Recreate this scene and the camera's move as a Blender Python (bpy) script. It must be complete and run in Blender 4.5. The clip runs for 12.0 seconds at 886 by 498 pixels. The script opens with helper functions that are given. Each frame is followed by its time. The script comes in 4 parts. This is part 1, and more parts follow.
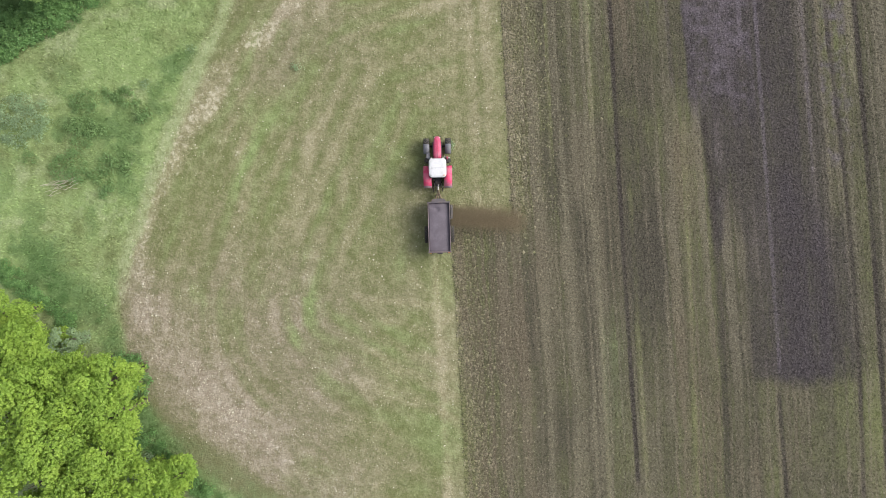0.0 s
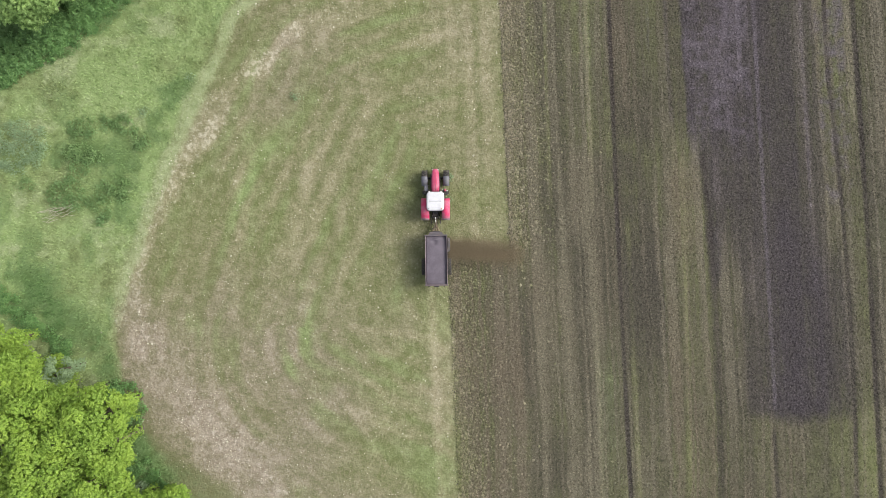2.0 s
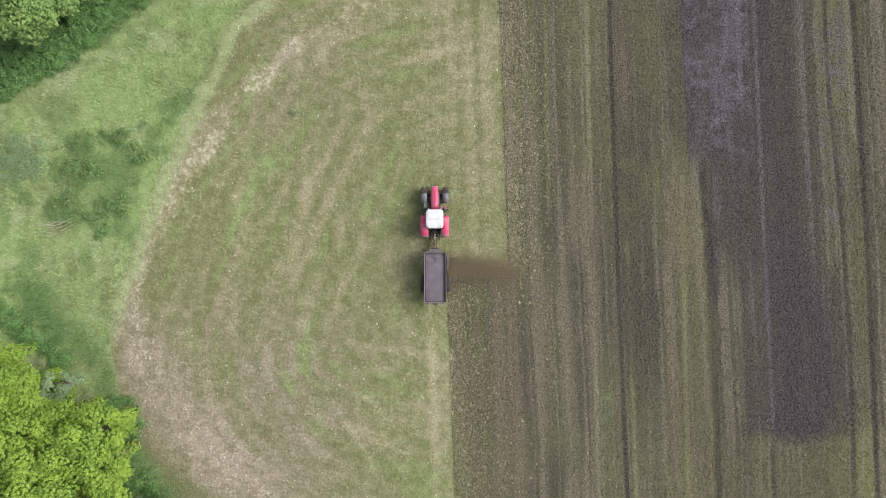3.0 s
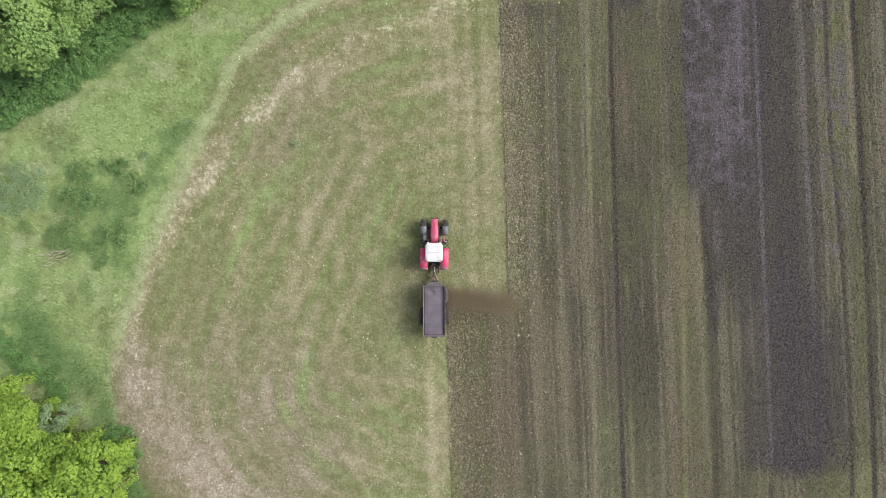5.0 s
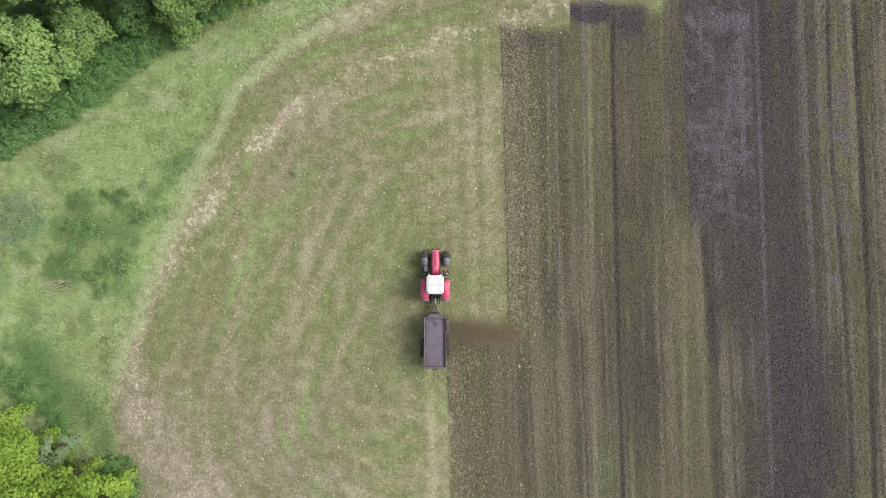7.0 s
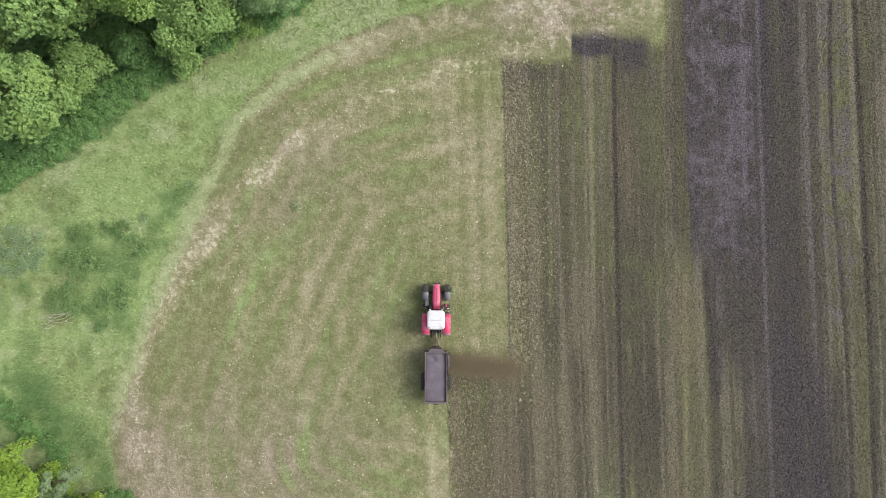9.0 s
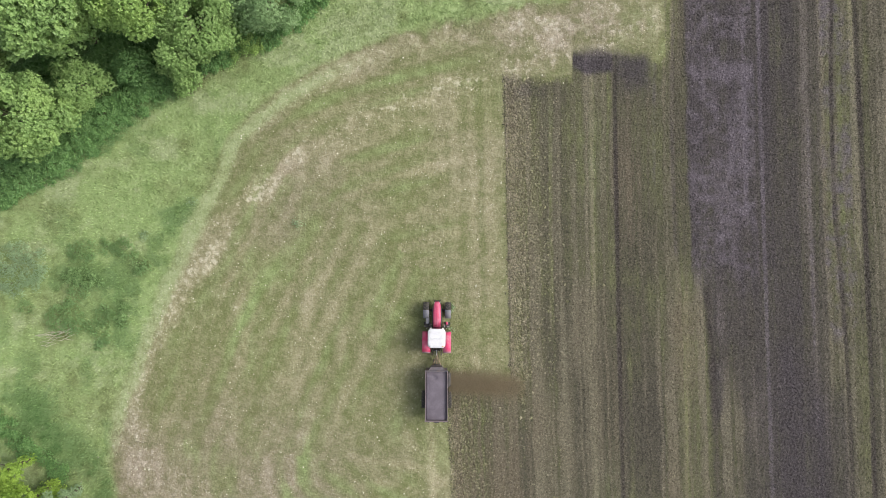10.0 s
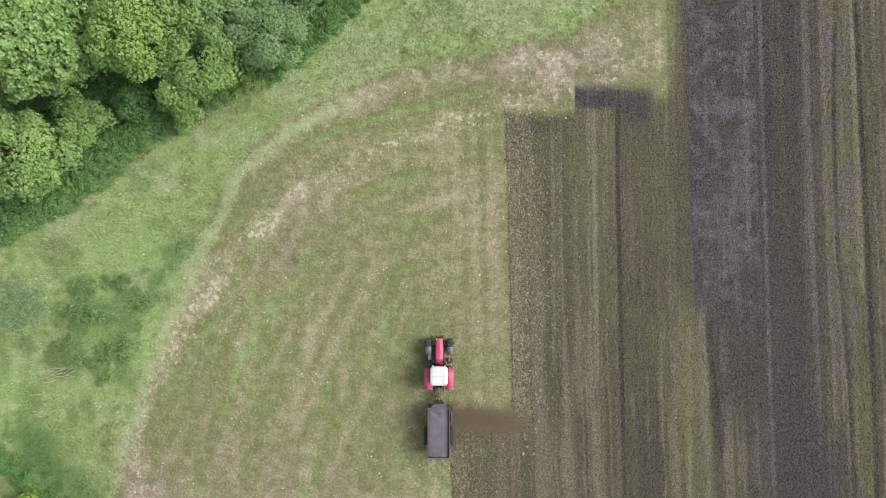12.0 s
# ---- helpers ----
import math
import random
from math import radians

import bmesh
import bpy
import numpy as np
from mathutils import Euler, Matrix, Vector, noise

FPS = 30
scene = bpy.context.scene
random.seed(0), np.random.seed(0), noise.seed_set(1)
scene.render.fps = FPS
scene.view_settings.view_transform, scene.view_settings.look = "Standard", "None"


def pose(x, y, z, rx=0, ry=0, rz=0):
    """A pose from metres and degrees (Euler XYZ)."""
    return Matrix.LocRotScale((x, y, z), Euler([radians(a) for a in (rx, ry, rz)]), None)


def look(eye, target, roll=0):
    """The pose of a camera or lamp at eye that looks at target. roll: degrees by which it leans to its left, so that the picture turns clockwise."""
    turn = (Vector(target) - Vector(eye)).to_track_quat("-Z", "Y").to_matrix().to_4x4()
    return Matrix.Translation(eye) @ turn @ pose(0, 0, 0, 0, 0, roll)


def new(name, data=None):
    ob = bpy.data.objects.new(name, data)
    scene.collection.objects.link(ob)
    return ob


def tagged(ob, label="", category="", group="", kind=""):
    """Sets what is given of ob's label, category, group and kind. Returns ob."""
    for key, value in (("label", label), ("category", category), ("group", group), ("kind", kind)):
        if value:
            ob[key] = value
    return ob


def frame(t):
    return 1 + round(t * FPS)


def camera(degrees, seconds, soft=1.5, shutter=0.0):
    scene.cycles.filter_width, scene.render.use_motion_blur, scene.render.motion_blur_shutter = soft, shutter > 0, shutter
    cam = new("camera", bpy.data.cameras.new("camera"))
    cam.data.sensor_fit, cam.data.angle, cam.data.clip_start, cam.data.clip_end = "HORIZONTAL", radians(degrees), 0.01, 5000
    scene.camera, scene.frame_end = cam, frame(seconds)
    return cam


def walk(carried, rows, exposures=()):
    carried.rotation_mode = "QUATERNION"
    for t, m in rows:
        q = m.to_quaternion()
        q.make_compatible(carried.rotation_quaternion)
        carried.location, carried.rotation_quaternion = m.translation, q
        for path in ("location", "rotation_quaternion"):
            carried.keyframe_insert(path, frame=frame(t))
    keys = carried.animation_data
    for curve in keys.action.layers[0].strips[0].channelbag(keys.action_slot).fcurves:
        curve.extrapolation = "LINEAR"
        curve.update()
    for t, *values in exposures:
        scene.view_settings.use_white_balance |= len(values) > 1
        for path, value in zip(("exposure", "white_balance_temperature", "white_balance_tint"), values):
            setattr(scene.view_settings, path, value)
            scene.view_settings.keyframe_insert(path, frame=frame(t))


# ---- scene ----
cam = camera(73.2, 12.0, soft=0.7)
PATH = [
    (0, 0.093, -0.7, 57.122, 0.706, 0.035, -0.049),
    (0.5, 0.191, 0.03, 57.102, 0.703, 0.018, 0.005),
    (1, 0.255, 0.777, 57.108, 0.708, 0.031, 0.15),
    (1.5, 0.286, 1.587, 57.088, 0.679, -0.002, 0.427),
    (2, 0.33, 2.398, 57.095, 0.662, 0.002, 0.712),
    (2.5, 0.373, 3.248, 57.066, 0.602, -0.004, 0.942),
    (3, 0.39, 4.122, 57.058, 0.549, -0.011, 1.148),
    (5, 0.45, 7.181, 57.013, 0.552, 0.063, 1.558),
    (5.5, 0.389, 7.941, 57.0, 0.534, 0.04, 1.614),
    (6, 0.332, 8.685, 56.984, 0.536, 0.04, 1.648),
    (6.5, 0.291, 9.434, 56.954, 0.497, 0.051, 1.686),
    (7, 0.284, 10.243, 56.96, 0.408, 0.083, 1.722),
    (9, 0.015, 13.52, 56.855, 0.307, 0.009, 1.804),
    (9.5, -0.041, 14.366, 56.825, 0.278, 0.003, 1.815),
    (10, -0.089, 15.18, 56.794, 0.305, 0.012, 1.813),
    (10.5, -0.147, 15.972, 56.777, 0.349, 0.007, 1.797),
    (11, -0.226, 16.825, 56.759, 0.354, 0.017, 1.774),
    (11.5, -0.333, 17.697, 56.711, 0.321, -0.001, 1.764),
    (12, -0.446, 18.594, 56.678, 0.265, -0.033, 1.783),
]
walk(cam, [(t, pose(x, y, z, rx, ry, rz)) for t, x, y, z, rx, ry, rz in PATH])


# ---- light: thin overcast, brighter from the east ----
world = bpy.data.worlds.new("overcast_sky")
scene.world = world
world.use_nodes = True
wn = world.node_tree
sky = wn.nodes.new("ShaderNodeTexSky")
sky.sky_type, sky.sun_disc = "NISHITA", False
sky.sun_elevation, sky.sun_rotation = radians(42), radians(80)
sky.air_density, sky.dust_density, sky.ozone_density = 1.0, 4.0, 1.0
soften = wn.nodes.new("ShaderNodeHueSaturation")
soften.inputs["Saturation"].default_value = 0.35
wn.links.new(sky.outputs["Color"], soften.inputs["Color"])
wn.links.new(soften.outputs["Color"], wn.nodes["Background"].inputs["Color"])
wn.nodes["Background"].inputs["Strength"].default_value = 0.20
sun = new("sun", bpy.data.lights.new("sun", "SUN"))
sun.data.energy, sun.data.angle, sun.data.color = 1.9, radians(28), (1.0, 0.96, 0.9)
sun.matrix_world = look((72, 14, 66), (0, 0, 0))
scene.view_settings.exposure = 0.16


# ---- small numeric noise for the plan of the field ----
LATTICE = np.random.RandomState(7).rand(256, 256)


def value_noise(x, y):
    xi, yi = np.floor(x).astype(int), np.floor(y).astype(int)
    fx, fy = x - xi, y - yi
    fx, fy = fx * fx * (3 - 2 * fx), fy * fy * (3 - 2 * fy)
    a, b = LATTICE[xi % 256, yi % 256], LATTICE[(xi + 1) % 256, yi % 256]
    c, d = LATTICE[xi % 256, (yi + 1) % 256], LATTICE[(xi + 1) % 256, (yi + 1) % 256]
    return (a * (1 - fx) + b * fx) * (1 - fy) + (c * (1 - fx) + d * fx) * fy


def fbm(x, y, octaves=4):
    total, weight, gain = 0.0, 0.0, 1.0
    for i in range(octaves):
        total = total + gain * value_noise(x * 2 ** i + 17.3 * i, y * 2 ** i + 9.1 * i)
        weight, gain = weight + gain, gain * 0.55
    return total / weight


def step(a, b, v):
    t = np.clip((v - a) / (b - a), 0, 1)
    return t * t * (3 - 2 * t)


def bump_at(x, y, cx, cy, rx, ry, turn=0.0):
    c, s = math.cos(radians(turn)), math.sin(radians(turn))
    u, v = (x - cx) * c + (y - cy) * s, -(x - cx) * s + (y - cy) * c
    return np.exp(-(u / rx) ** 2 - (v / ry) ** 2)


# the headland: the line between the mown field and the rough grass
HEADLAND = [(60, 190), (28, 66), (22.5, 48.5), (17.3, 43.8), (12.8, 41.2), (8.4, 39.2), (-5.5, 35.4), (-15.0, 31.1), (-20.3, 26), (-22.8, 20), (-26.2, 11.7), (-29.2, 3.3),
            (-30.9, -4.0), (-29.3, -12.3), (-24.5, -19.6), (-17, -25), (-6, -30), (60, -60), (300, -160)]


def spline(points, steps=10):
    p = [Vector(q) for q in points]
    p = [2 * p[0] - p[1]] + p + [2 * p[-1] - p[-2]]
    out = []
    for i in range(1, len(p) - 2):
        for k in range(steps):
            t = k / steps
            a, b, c, d = p[i - 1], p[i], p[i + 1], p[i + 2]
            out.append(0.5 * (2 * b + (c - a) * t + (2 * a - 5 * b + 4 * c - d) * t * t + (3 * b - a - 3 * c + d) * t ** 3))
    return np.array([tuple(v) for v in out + [p[-2]]])


HEAD = spline(HEADLAND)


def headland_distance(x, y):
    """Metres from the headland line, positive inside the mown field, and metres along it."""
    best = np.full(x.shape, 1e9)
    side, run, done = np.ones(x.shape), np.zeros(x.shape), 0.0
    for (ax, ay), (bx, by) in zip(HEAD[:-1], HEAD[1:]):
        dx, dy = bx - ax, by - ay
        t = np.clip(((x - ax) * dx + (y - ay) * dy) / (dx * dx + dy * dy), 0, 1)
        ex, ey = x - ax - t * dx, y - ay - t * dy
        d2 = ex * ex + ey * ey
        near = d2 < best
        best = np.where(near, d2, best)
        side = np.where(near, np.sign(dx * ey - dy * ex), side)
        run = np.where(near, done + t * math.hypot(dx, dy), run)
        done += math.hypot(dx, dy)
    return np.sqrt(best) * np.where(side == 0, 1, side), run


def along(u, centre, width):
    return np.exp(-((u - centre) / width) ** 2)


def stroke(x, y, ax, ay, bx, by, width):
    """A soft line from a to b."""
    dx, dy = bx - ax, by - ay
    t = np.clip(((x - ax) * dx + (y - ay) * dy) / (dx * dx + dy * dy), 0, 1)
    return np.exp(-((x - ax - t * dx) ** 2 + (y - ay - t * dy) ** 2) / width ** 2)


# wheel lines in the spread strips: half width, strength, how dried out (0 wet and dark, 1 pale mauve), from and to along the field, then their place across at y = 10, lean and bend per 10 m
WET_LINES = [
    (0.27, 1.45, 0, -22.4, 35, 16.78, 0.52, 0.02),
    (0.3, 0.5, 0.2, -8, 34, 12.78, 0.59, 0.02),
    (0.3, 0.45, 0, 17.8, 34, 25.24, 0.79, 0),
    (0.42, 1.15, 0, -24, 12.4, 25.3, 1, -0.13),
    (0.34, 0.7, 0, 12, 18, 25.27, 0.83, 0),
    (0.28, 1.6, 0, -25, -13.5, 30.46, 0.7, 0),
    (0.3, 1.6, 0.15, -24, 44, 40.62, 0.67, -0.03),
    (0.26, 1.6, 0.1, 19, 44, 38.11, 1.18, 0.18),
    (0.26, 1.5, 0.1, -24, 19, 38.25, 1.02, -0.14),
    (0.22, 0.55, 0.1, -24, -6, 37.03, 0.11, 0),
    (0.28, 0.55, 0, -24, 1, 6.97, 0.18, 0),
]
DRIED_LINES = [
    (0.22, 0.5, 0.9, 22, 41, 20.15, 0.3, 0),
    (0.24, 1.1, 0.4, 15, 46, 22.58, 1.01, 0.18),
    (0.22, 0.45, 0.5, -24, 10, 20.41, 1.02, -0.09),
    (0.25, 0.7, 1, -12, 46, 30.87, 0.61, 0.01),
    (0.25, 0.4, 1, 18, 40, 29.16, 0.5, 0),
    (0.2, 0.5, 0.9, 7, 29, 35.36, 0.6, 0),
]
# lines where wheels rubbed the muck back to stubble: the same, with no dryness
RUBBED_LINES = [
    (0.22, 0.8, 7, 33, 14.45, 0.42, 0),
    (0.2, 0.7, 8, 32, 10.41, 0.38, 0),
    (0.24, 0.9, 16, 44, 39.87, 0.65, 0),
    (0.2, 0.6, -24, 6, 17.68, 0.57, 0),
    (0.22, 0.7, -24, 12, 23.23, 0.35, 0),
    (0.2, 0.6, -24, 4, 14.43, 0.45, 0),
]

# the spread strips, band by band: from and to across the field, from and to along it, then muck, brightness, rust, thick muck, paleness
BANDS_AHEAD = [
    (6.0, 9.7, 2, 27, 0.62, 0.80, 0.20, 0, 0), (6.6, 10.0, 28, 40, 0.86, 0.50, 0.35, 0.10, 0), (9.6, 11.9, 2, 40, 0.84, 0.30, 0, 0, 0),
    (12.4, 16.2, 15, 33, 0.70, 0.55, 0, 0.02, 0), (12.4, 16.2, 2, 15, 0.80, 0.55, 0.3, 0, 0), (16.9, 20.4, 14, 31, 0.90, 0.72, 0.85, 0.10, 0.05),
    (16.9, 20.2, 3, 14, 0.95, 0.28, 0.2, 0.05, 0), (20.3, 22.0, 3, 31, 0.80, 0.66, 0.2, 0.04, 0), (19.6, 22.4, 36, 70, 0.45, 0.85, 0.2, 0.12, 0.10), (22.2, 24.8, 3, 15, 0.58, 1.2, 0.6, 0, 0), (22.4, 23.6, 15, 60, 0.85, 0.30, 0, 0, 0),
]
BANDS_FAR = [
    (23.9, 30.3, 15, 90, 1.0, 0.35, 0, 0.85, 0.50), (25.6, 30.4, 4, 15, 1.0, 0.25, 0.2, 0.56, 0.06), (30.8, 34.4, 4, 90, 1.0, 0.05, 0.2, 0.72, 0), (34.6, 36.6, 4, 90, 1.0, 0.40, 0, 0.45, 0.08),
    (37.0, 39.5, 8, 60, 0.80, 0.95, 0.3, 0.0, 0.40), (38.4, 40.4, -40, 8, 0.75, 0.85, 0.2, 0, 0.05), (40.9, 60, -60, 60, 0.88, 0.52, 0, 0.05, 0.08), (30.8, 36.6, -30, 4, 1.0, 0.12, 0.1, 0.92, 0.0), (36.2, 38.8, -30, 4, 0.95, 0.35, 0.1, 0.50, 0.0), (28.2, 30.9, -30, 4, 1.0, 0.4, 0.2, 0.55, 0.05),
]
BANDS_BEHIND = [
    (0, 3.4, -60, 2, 0.80, 1.10, 0.85, 0, 0), (3.4, 7.0, -60, 2, 0.80, 0.98, 0.65, 0, 0), (7.2, 8.4, -60, 2, 0.85, 0.55, 0.5, 0, 0), (8.4, 12.2, -60, 2, 0.72, 0.75, 0.3, 0, 0), (12.2, 13.6, -60, 2, 0.92, 0.40, 0.15, 0.05, 0),
    (13.6, 16.5, -60, -3, 0.62, 0.55, 0, 0, 0), (13.6, 16.5, -3, 3, 0.85, 0.5, 0.2, 0, 0), (17.0, 20.6, -6, 3, 1.0, 0.16, 0.1, 0.26, 0), (17.0, 20.4, -60, -6, 0.74, 0.62, 0, 0, 0), (20.6, 24.8, -60, 3, 0.72, 0.95, 0.6, 0, 0.05),
]


def wheel_line(x, y, spread, width, strength, y0, y1, place, lean, bend):
    """How strongly one wheel line shows; it breaks up here and there."""
    q = (y - 10) / 10
    line = place - lean * q + bend * q * q
    on = strength * np.clip(1.15 * np.exp(-np.abs((x - line) / width) ** 3), 0, 1) * step(y0 - 1.5, y0 + 1, y) * step(y1 + 1.0, y1 - 1.0, y) * np.maximum(spread, step(34, 35, y) * step(19, 20, x) * 0.5)
    return on * (0.48 + 0.9 * fbm(x * 0.3 + 9, y * 0.16 + width * 70, 3))


def banded(v, y, soft=0.42):
    """The make-up of the spread strips at a place across (v) and along (y) them."""
    rest = (0.80, 0.50, 0.15, 0.06, 0.0)
    total, values = 0.06 + 0 * v, [0.06 * r + 0 * v for r in rest]
    lap = 4.0
    for v0, v1, y0, y1, *made in BANDS_AHEAD + BANDS_FAR + BANDS_BEHIND + [(26.6, 28.2, -60, 4, 0.82, 0.45, 0.1, 0.08, 0)]:
        w = step(v0 - soft, v0 + soft, v) * step(v1 + soft, v1 - soft, v) * step(y0 - lap, y0 + lap, y) * step(y1 + lap, y1 - lap, y)
        total = total + w
        values = [a + w * b for a, b in zip(values, made)]
    return [0.78 * a / total + 0.22 * b for a, b in zip(values, (0.84, 0.46, 0.2, 0.16 + 0.2 * step(21, 25, v), 0.04))]


def field_plan(x, y):
    """What lies where: dead straw, fresh green, thin muck, thick muck, wheel tracks, rough grass."""
    d, run = headland_distance(x, y)
    low = fbm(x * 0.11 + 40, y * 0.11 + 11, 4)
    mid = fbm(x * 0.45 + 3, y * 0.45 + 71, 4)
    fine = fbm(x * 1.7 + 30, y * 1.7 + 7, 3)
    patch = fbm(x * 0.24 + 80, y * 0.24 + 33, 4)
    de = d + (1.0 + 1.8 * step(190, 176, run)) * (mid - 0.5)
    mown = step(-0.9, 0.9, de)
    west = step(5, -3, x)
    # faint mowing arcs that follow the headland
    warp = d + 1.3 * (low - 0.5) + 0.45 * (mid - 0.5)
    band = fbm((warp + 0.05 * run) * 0.80 + 3, run * 0.09, 4)
    arcs = step(30, 16, d) * step(1, 4, d) * west * (1.5 * (band - 0.5) + 0.40 * np.sin(2 * np.pi * (warp + 0.05 * run) / 2.15) * step(0.30, 0.62, fbm(d * 0.25 + 9, run * 0.07 + 2, 2)))
    swept = fbm(d * 0.85 + 12, run * 0.20 + 4, 4) * west + (1 - west) * fbm(x * 0.6 + 22, y * 0.35 + 1, 4)
    # the raked-up line of dead grass, and a thinner one inside it
    rake = np.interp(run, [150, 160, 172, 181, 187, 190, 196, 200, 203, 206, 208, 211, 216, 222, 228, 234, 240, 246, 250, 256], [5.6, 5.4, 5.2, 6.4, 5.8, 6.1, 5.8, 5.0, 3.4, 2.9, 2.7, 1.9, 1.2, 0.9, 1.7, 3.2, 5.2, 6.2, 5.6, 4.6])
    girth = np.interp(run, [160, 180, 196, 204, 214, 224, 230, 236, 242, 248, 256], [1.3, 1.0, 1.6, 1.6, 1.2, 1.6, 2.6, 3.6, 4.2, 3.4, 2.0])
    force = np.interp(run, [150, 172, 180, 187, 194, 200, 207, 213, 220, 226, 234, 242, 250, 258], [0.20, 0.30, 0.18, 0.18, 0.44, 0.46, 0.42, 0.26, 0.20, 0.28, 0.34, 0.42, 0.34, 0.20])
    second = np.interp(run, [186, 191, 200, 203, 205, 208, 210, 216], [9.1, 8.7, 7.9, 7.1, 6.2, 5.7, 5.4, 5.0])
    reach = step(184, 190, run) * step(218, 210, run)
    raked = force * along(de, rake + 0.8 * (fine - 0.5), girth) * (0.50 + 1.0 * step(0.36, 0.62, fbm(x * 0.55 + 31, y * 0.55 + 12, 3)))
    lines = 0.20 * along(de, second, 0.6) * reach + 0.12 * along(de, second + 2.1, 0.6) * reach
    # green hollows between them
    hollow = along(de, rake - 2.3, 0.8) * step(176, 184, run) * step(206, 200, run) + 0.9 * along(de, rake + 1.8, 0.8) * step(200, 206, run) * step(228, 220, run)
    hollow = hollow + 0.5 * along(de, second + 3.2, 0.9) * reach
    dry = 0.26 + 0.40 * arcs + 0.28 * (low - 0.5) + 0.42 * (patch - 0.5) + 0.28 * (swept - 0.5) + 0.18 * (fine - 0.5) - 0.22 * hollow + lines
    dry = dry + (0.8 + 0.9 * (mid - 0.5) + 0.5 * (fine - 0.5)) * raked
    fringe = np.interp(run, [150, 160, 172, 182, 190, 196, 204, 212, 220, 230, 240], [3.0, 3.6, 1.4, 1.7, 1.6, 1.0, 0.7, 0.6, 0.5, 0.5, 0.4])
    pale_grass = along(de, fringe - 0.35, 0.95) * step(232, 224, run)
    dry = dry + (0.42 - 0.14 * step(176, 166, run)) * pale_grass * step(200, 186, run) * (0.1 + 0.8 * mid + 1.0 * fine) + 0.16 * pale_grass * step(206, 214, run)
    # foot of the sycamores: greener turf with the trees' shade put into its colour
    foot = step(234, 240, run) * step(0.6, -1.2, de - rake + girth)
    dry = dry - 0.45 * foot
    dry = dry + 0.16 * bump_at(x, y, -20.5, -7.5, 6.5, 5.0, 30) + 0.14 * bump_at(x, y, -15.5, -20.0, 5, 3.2, -30) + (0.26 + 0.5 * (mid - 0.5)) * bump_at(x, y, -21.0, -13.5, 7.0, 3.0, -48) + 0.08 * bump_at(x, y, -13.0, 1.5, 2.6, 5, -15) + 0.16 * bump_at(x, y, -5, -12, 5, 4) + 0.10 * bump_at(x, y, -4, 24, 8, 5, 20)
    dry = dry + (0.04 + 0.9 * (mid - 0.5) + 0.9 * (fine - 0.5)) * bump_at(x, y, 11, 36.5, 10, 3.2, 8) + 0.22 * bump_at(x, y, -13.0, 10.8, 0.7, 1.6, -25)
    # swaths pulled across the arcs behind the spreader
    for ax, ay, bx, by in ((-8.2, -4.6, -1.2, -5.4), (-5.6, -6.8, 0.4, -11.4), (-8.0, -8.2, -2.4, -14.0), (-3.0, -2.2, 0.4, -6.8), (-9.5, -10.5, -5.0, -17.5), (-14.2, -16.4, -10.4, -19.6)):
        dry = dry + 0.21 * stroke(x, y, ax, ay, bx, by, 0.38)
    # straight swaths beside the spread strip
    u = x + 0.055 * y + 0.35 * (fbm(x * 0 + 5, y * 0.10, 3) - 0.5)
    straight = step(-0.5, 2.0, u) * step(-6, 4, d) * step(35, 29, y) * step(7.2, 6.6, u)
    dry = dry + straight * (0.10 * np.sin(2 * np.pi * u / 1.75 + 0.6) + 0.30 * (fbm(u * 1.1 + 7, y * 0.03, 3) - 0.5) + 0.14 * along(u, 5.1, 0.30) - 0.12 * along(u, 4.3, 0.35) + 0.08 * along(u, 6.2, 0.35) + 0.05)
    dry = dry + 0.30 * along(u, -0.75, 0.35) * step(2, 0, y) * mown + 0.20 * step(-1.5, -1.1, u) * step(1.1, 0.8, u) * step(1, -1.5, y) * mown
    lush = (1 - mown) * (0.84 + 0.6 * (low - 0.5) + 0.9 * (patch - 0.5) + 0.6 * (mid - 0.5)) - (0.30 + 0.5 * (mid - 0.5)) * pale_grass
    lush = lush + mown * (0.16 + 0.20 * hollow - 0.40 * arcs + 0.30 * (0.5 - low) + 0.45 * (0.5 - patch))
    for cx, cy, rx, ry, turn in ((-12.6, -3.4, 1.2, 3.4, 0), (-11.2, -12.4, 1.5, 3.0, 0), (-13.8, -8.0, 1.1, 1.8, 0), (-4.0, -1.4, 0.7, 2.0, 0), (-24.0, -4.4, 1.6, 2.2, 20), (-18.6, 8.0, 1.3, 5.0, -12), (-15.2, 13.6, 1.0, 3.0, -42), (-6.0, 9, 1.4, 4, -10), (-17.6, -15.0, 1.4, 1.0, 0)):
        lush = lush + 0.24 * mown * bump_at(x, y, cx, cy, rx, ry, turn)
    lush = lush - 0.5 * bump_at(x, y, -22.0, -13.5, 5.0, 8.0, 48) * mown - 0.35 * bump_at(x, y, -27.6, -6.0, 2.6, 6.0, 8) * mown
    # the same foot band darkened, shade of the sycamores as colour
    growth_and_shade = (0.40 + 0.5 * (mid - 0.5)) * foot * step(-9, -1, de)
    # darker drifts in rough grass; undergrowth green under the wood, its shade painted in
    drifts = step(0.44, 0.66, fbm(x * 0.33 + 7, y * 0.33 + 19, 4))
    growth_and_shade = growth_and_shade - 0.35 * step(200, 186, run) * (1 - mown) * step(-9, -7, d)
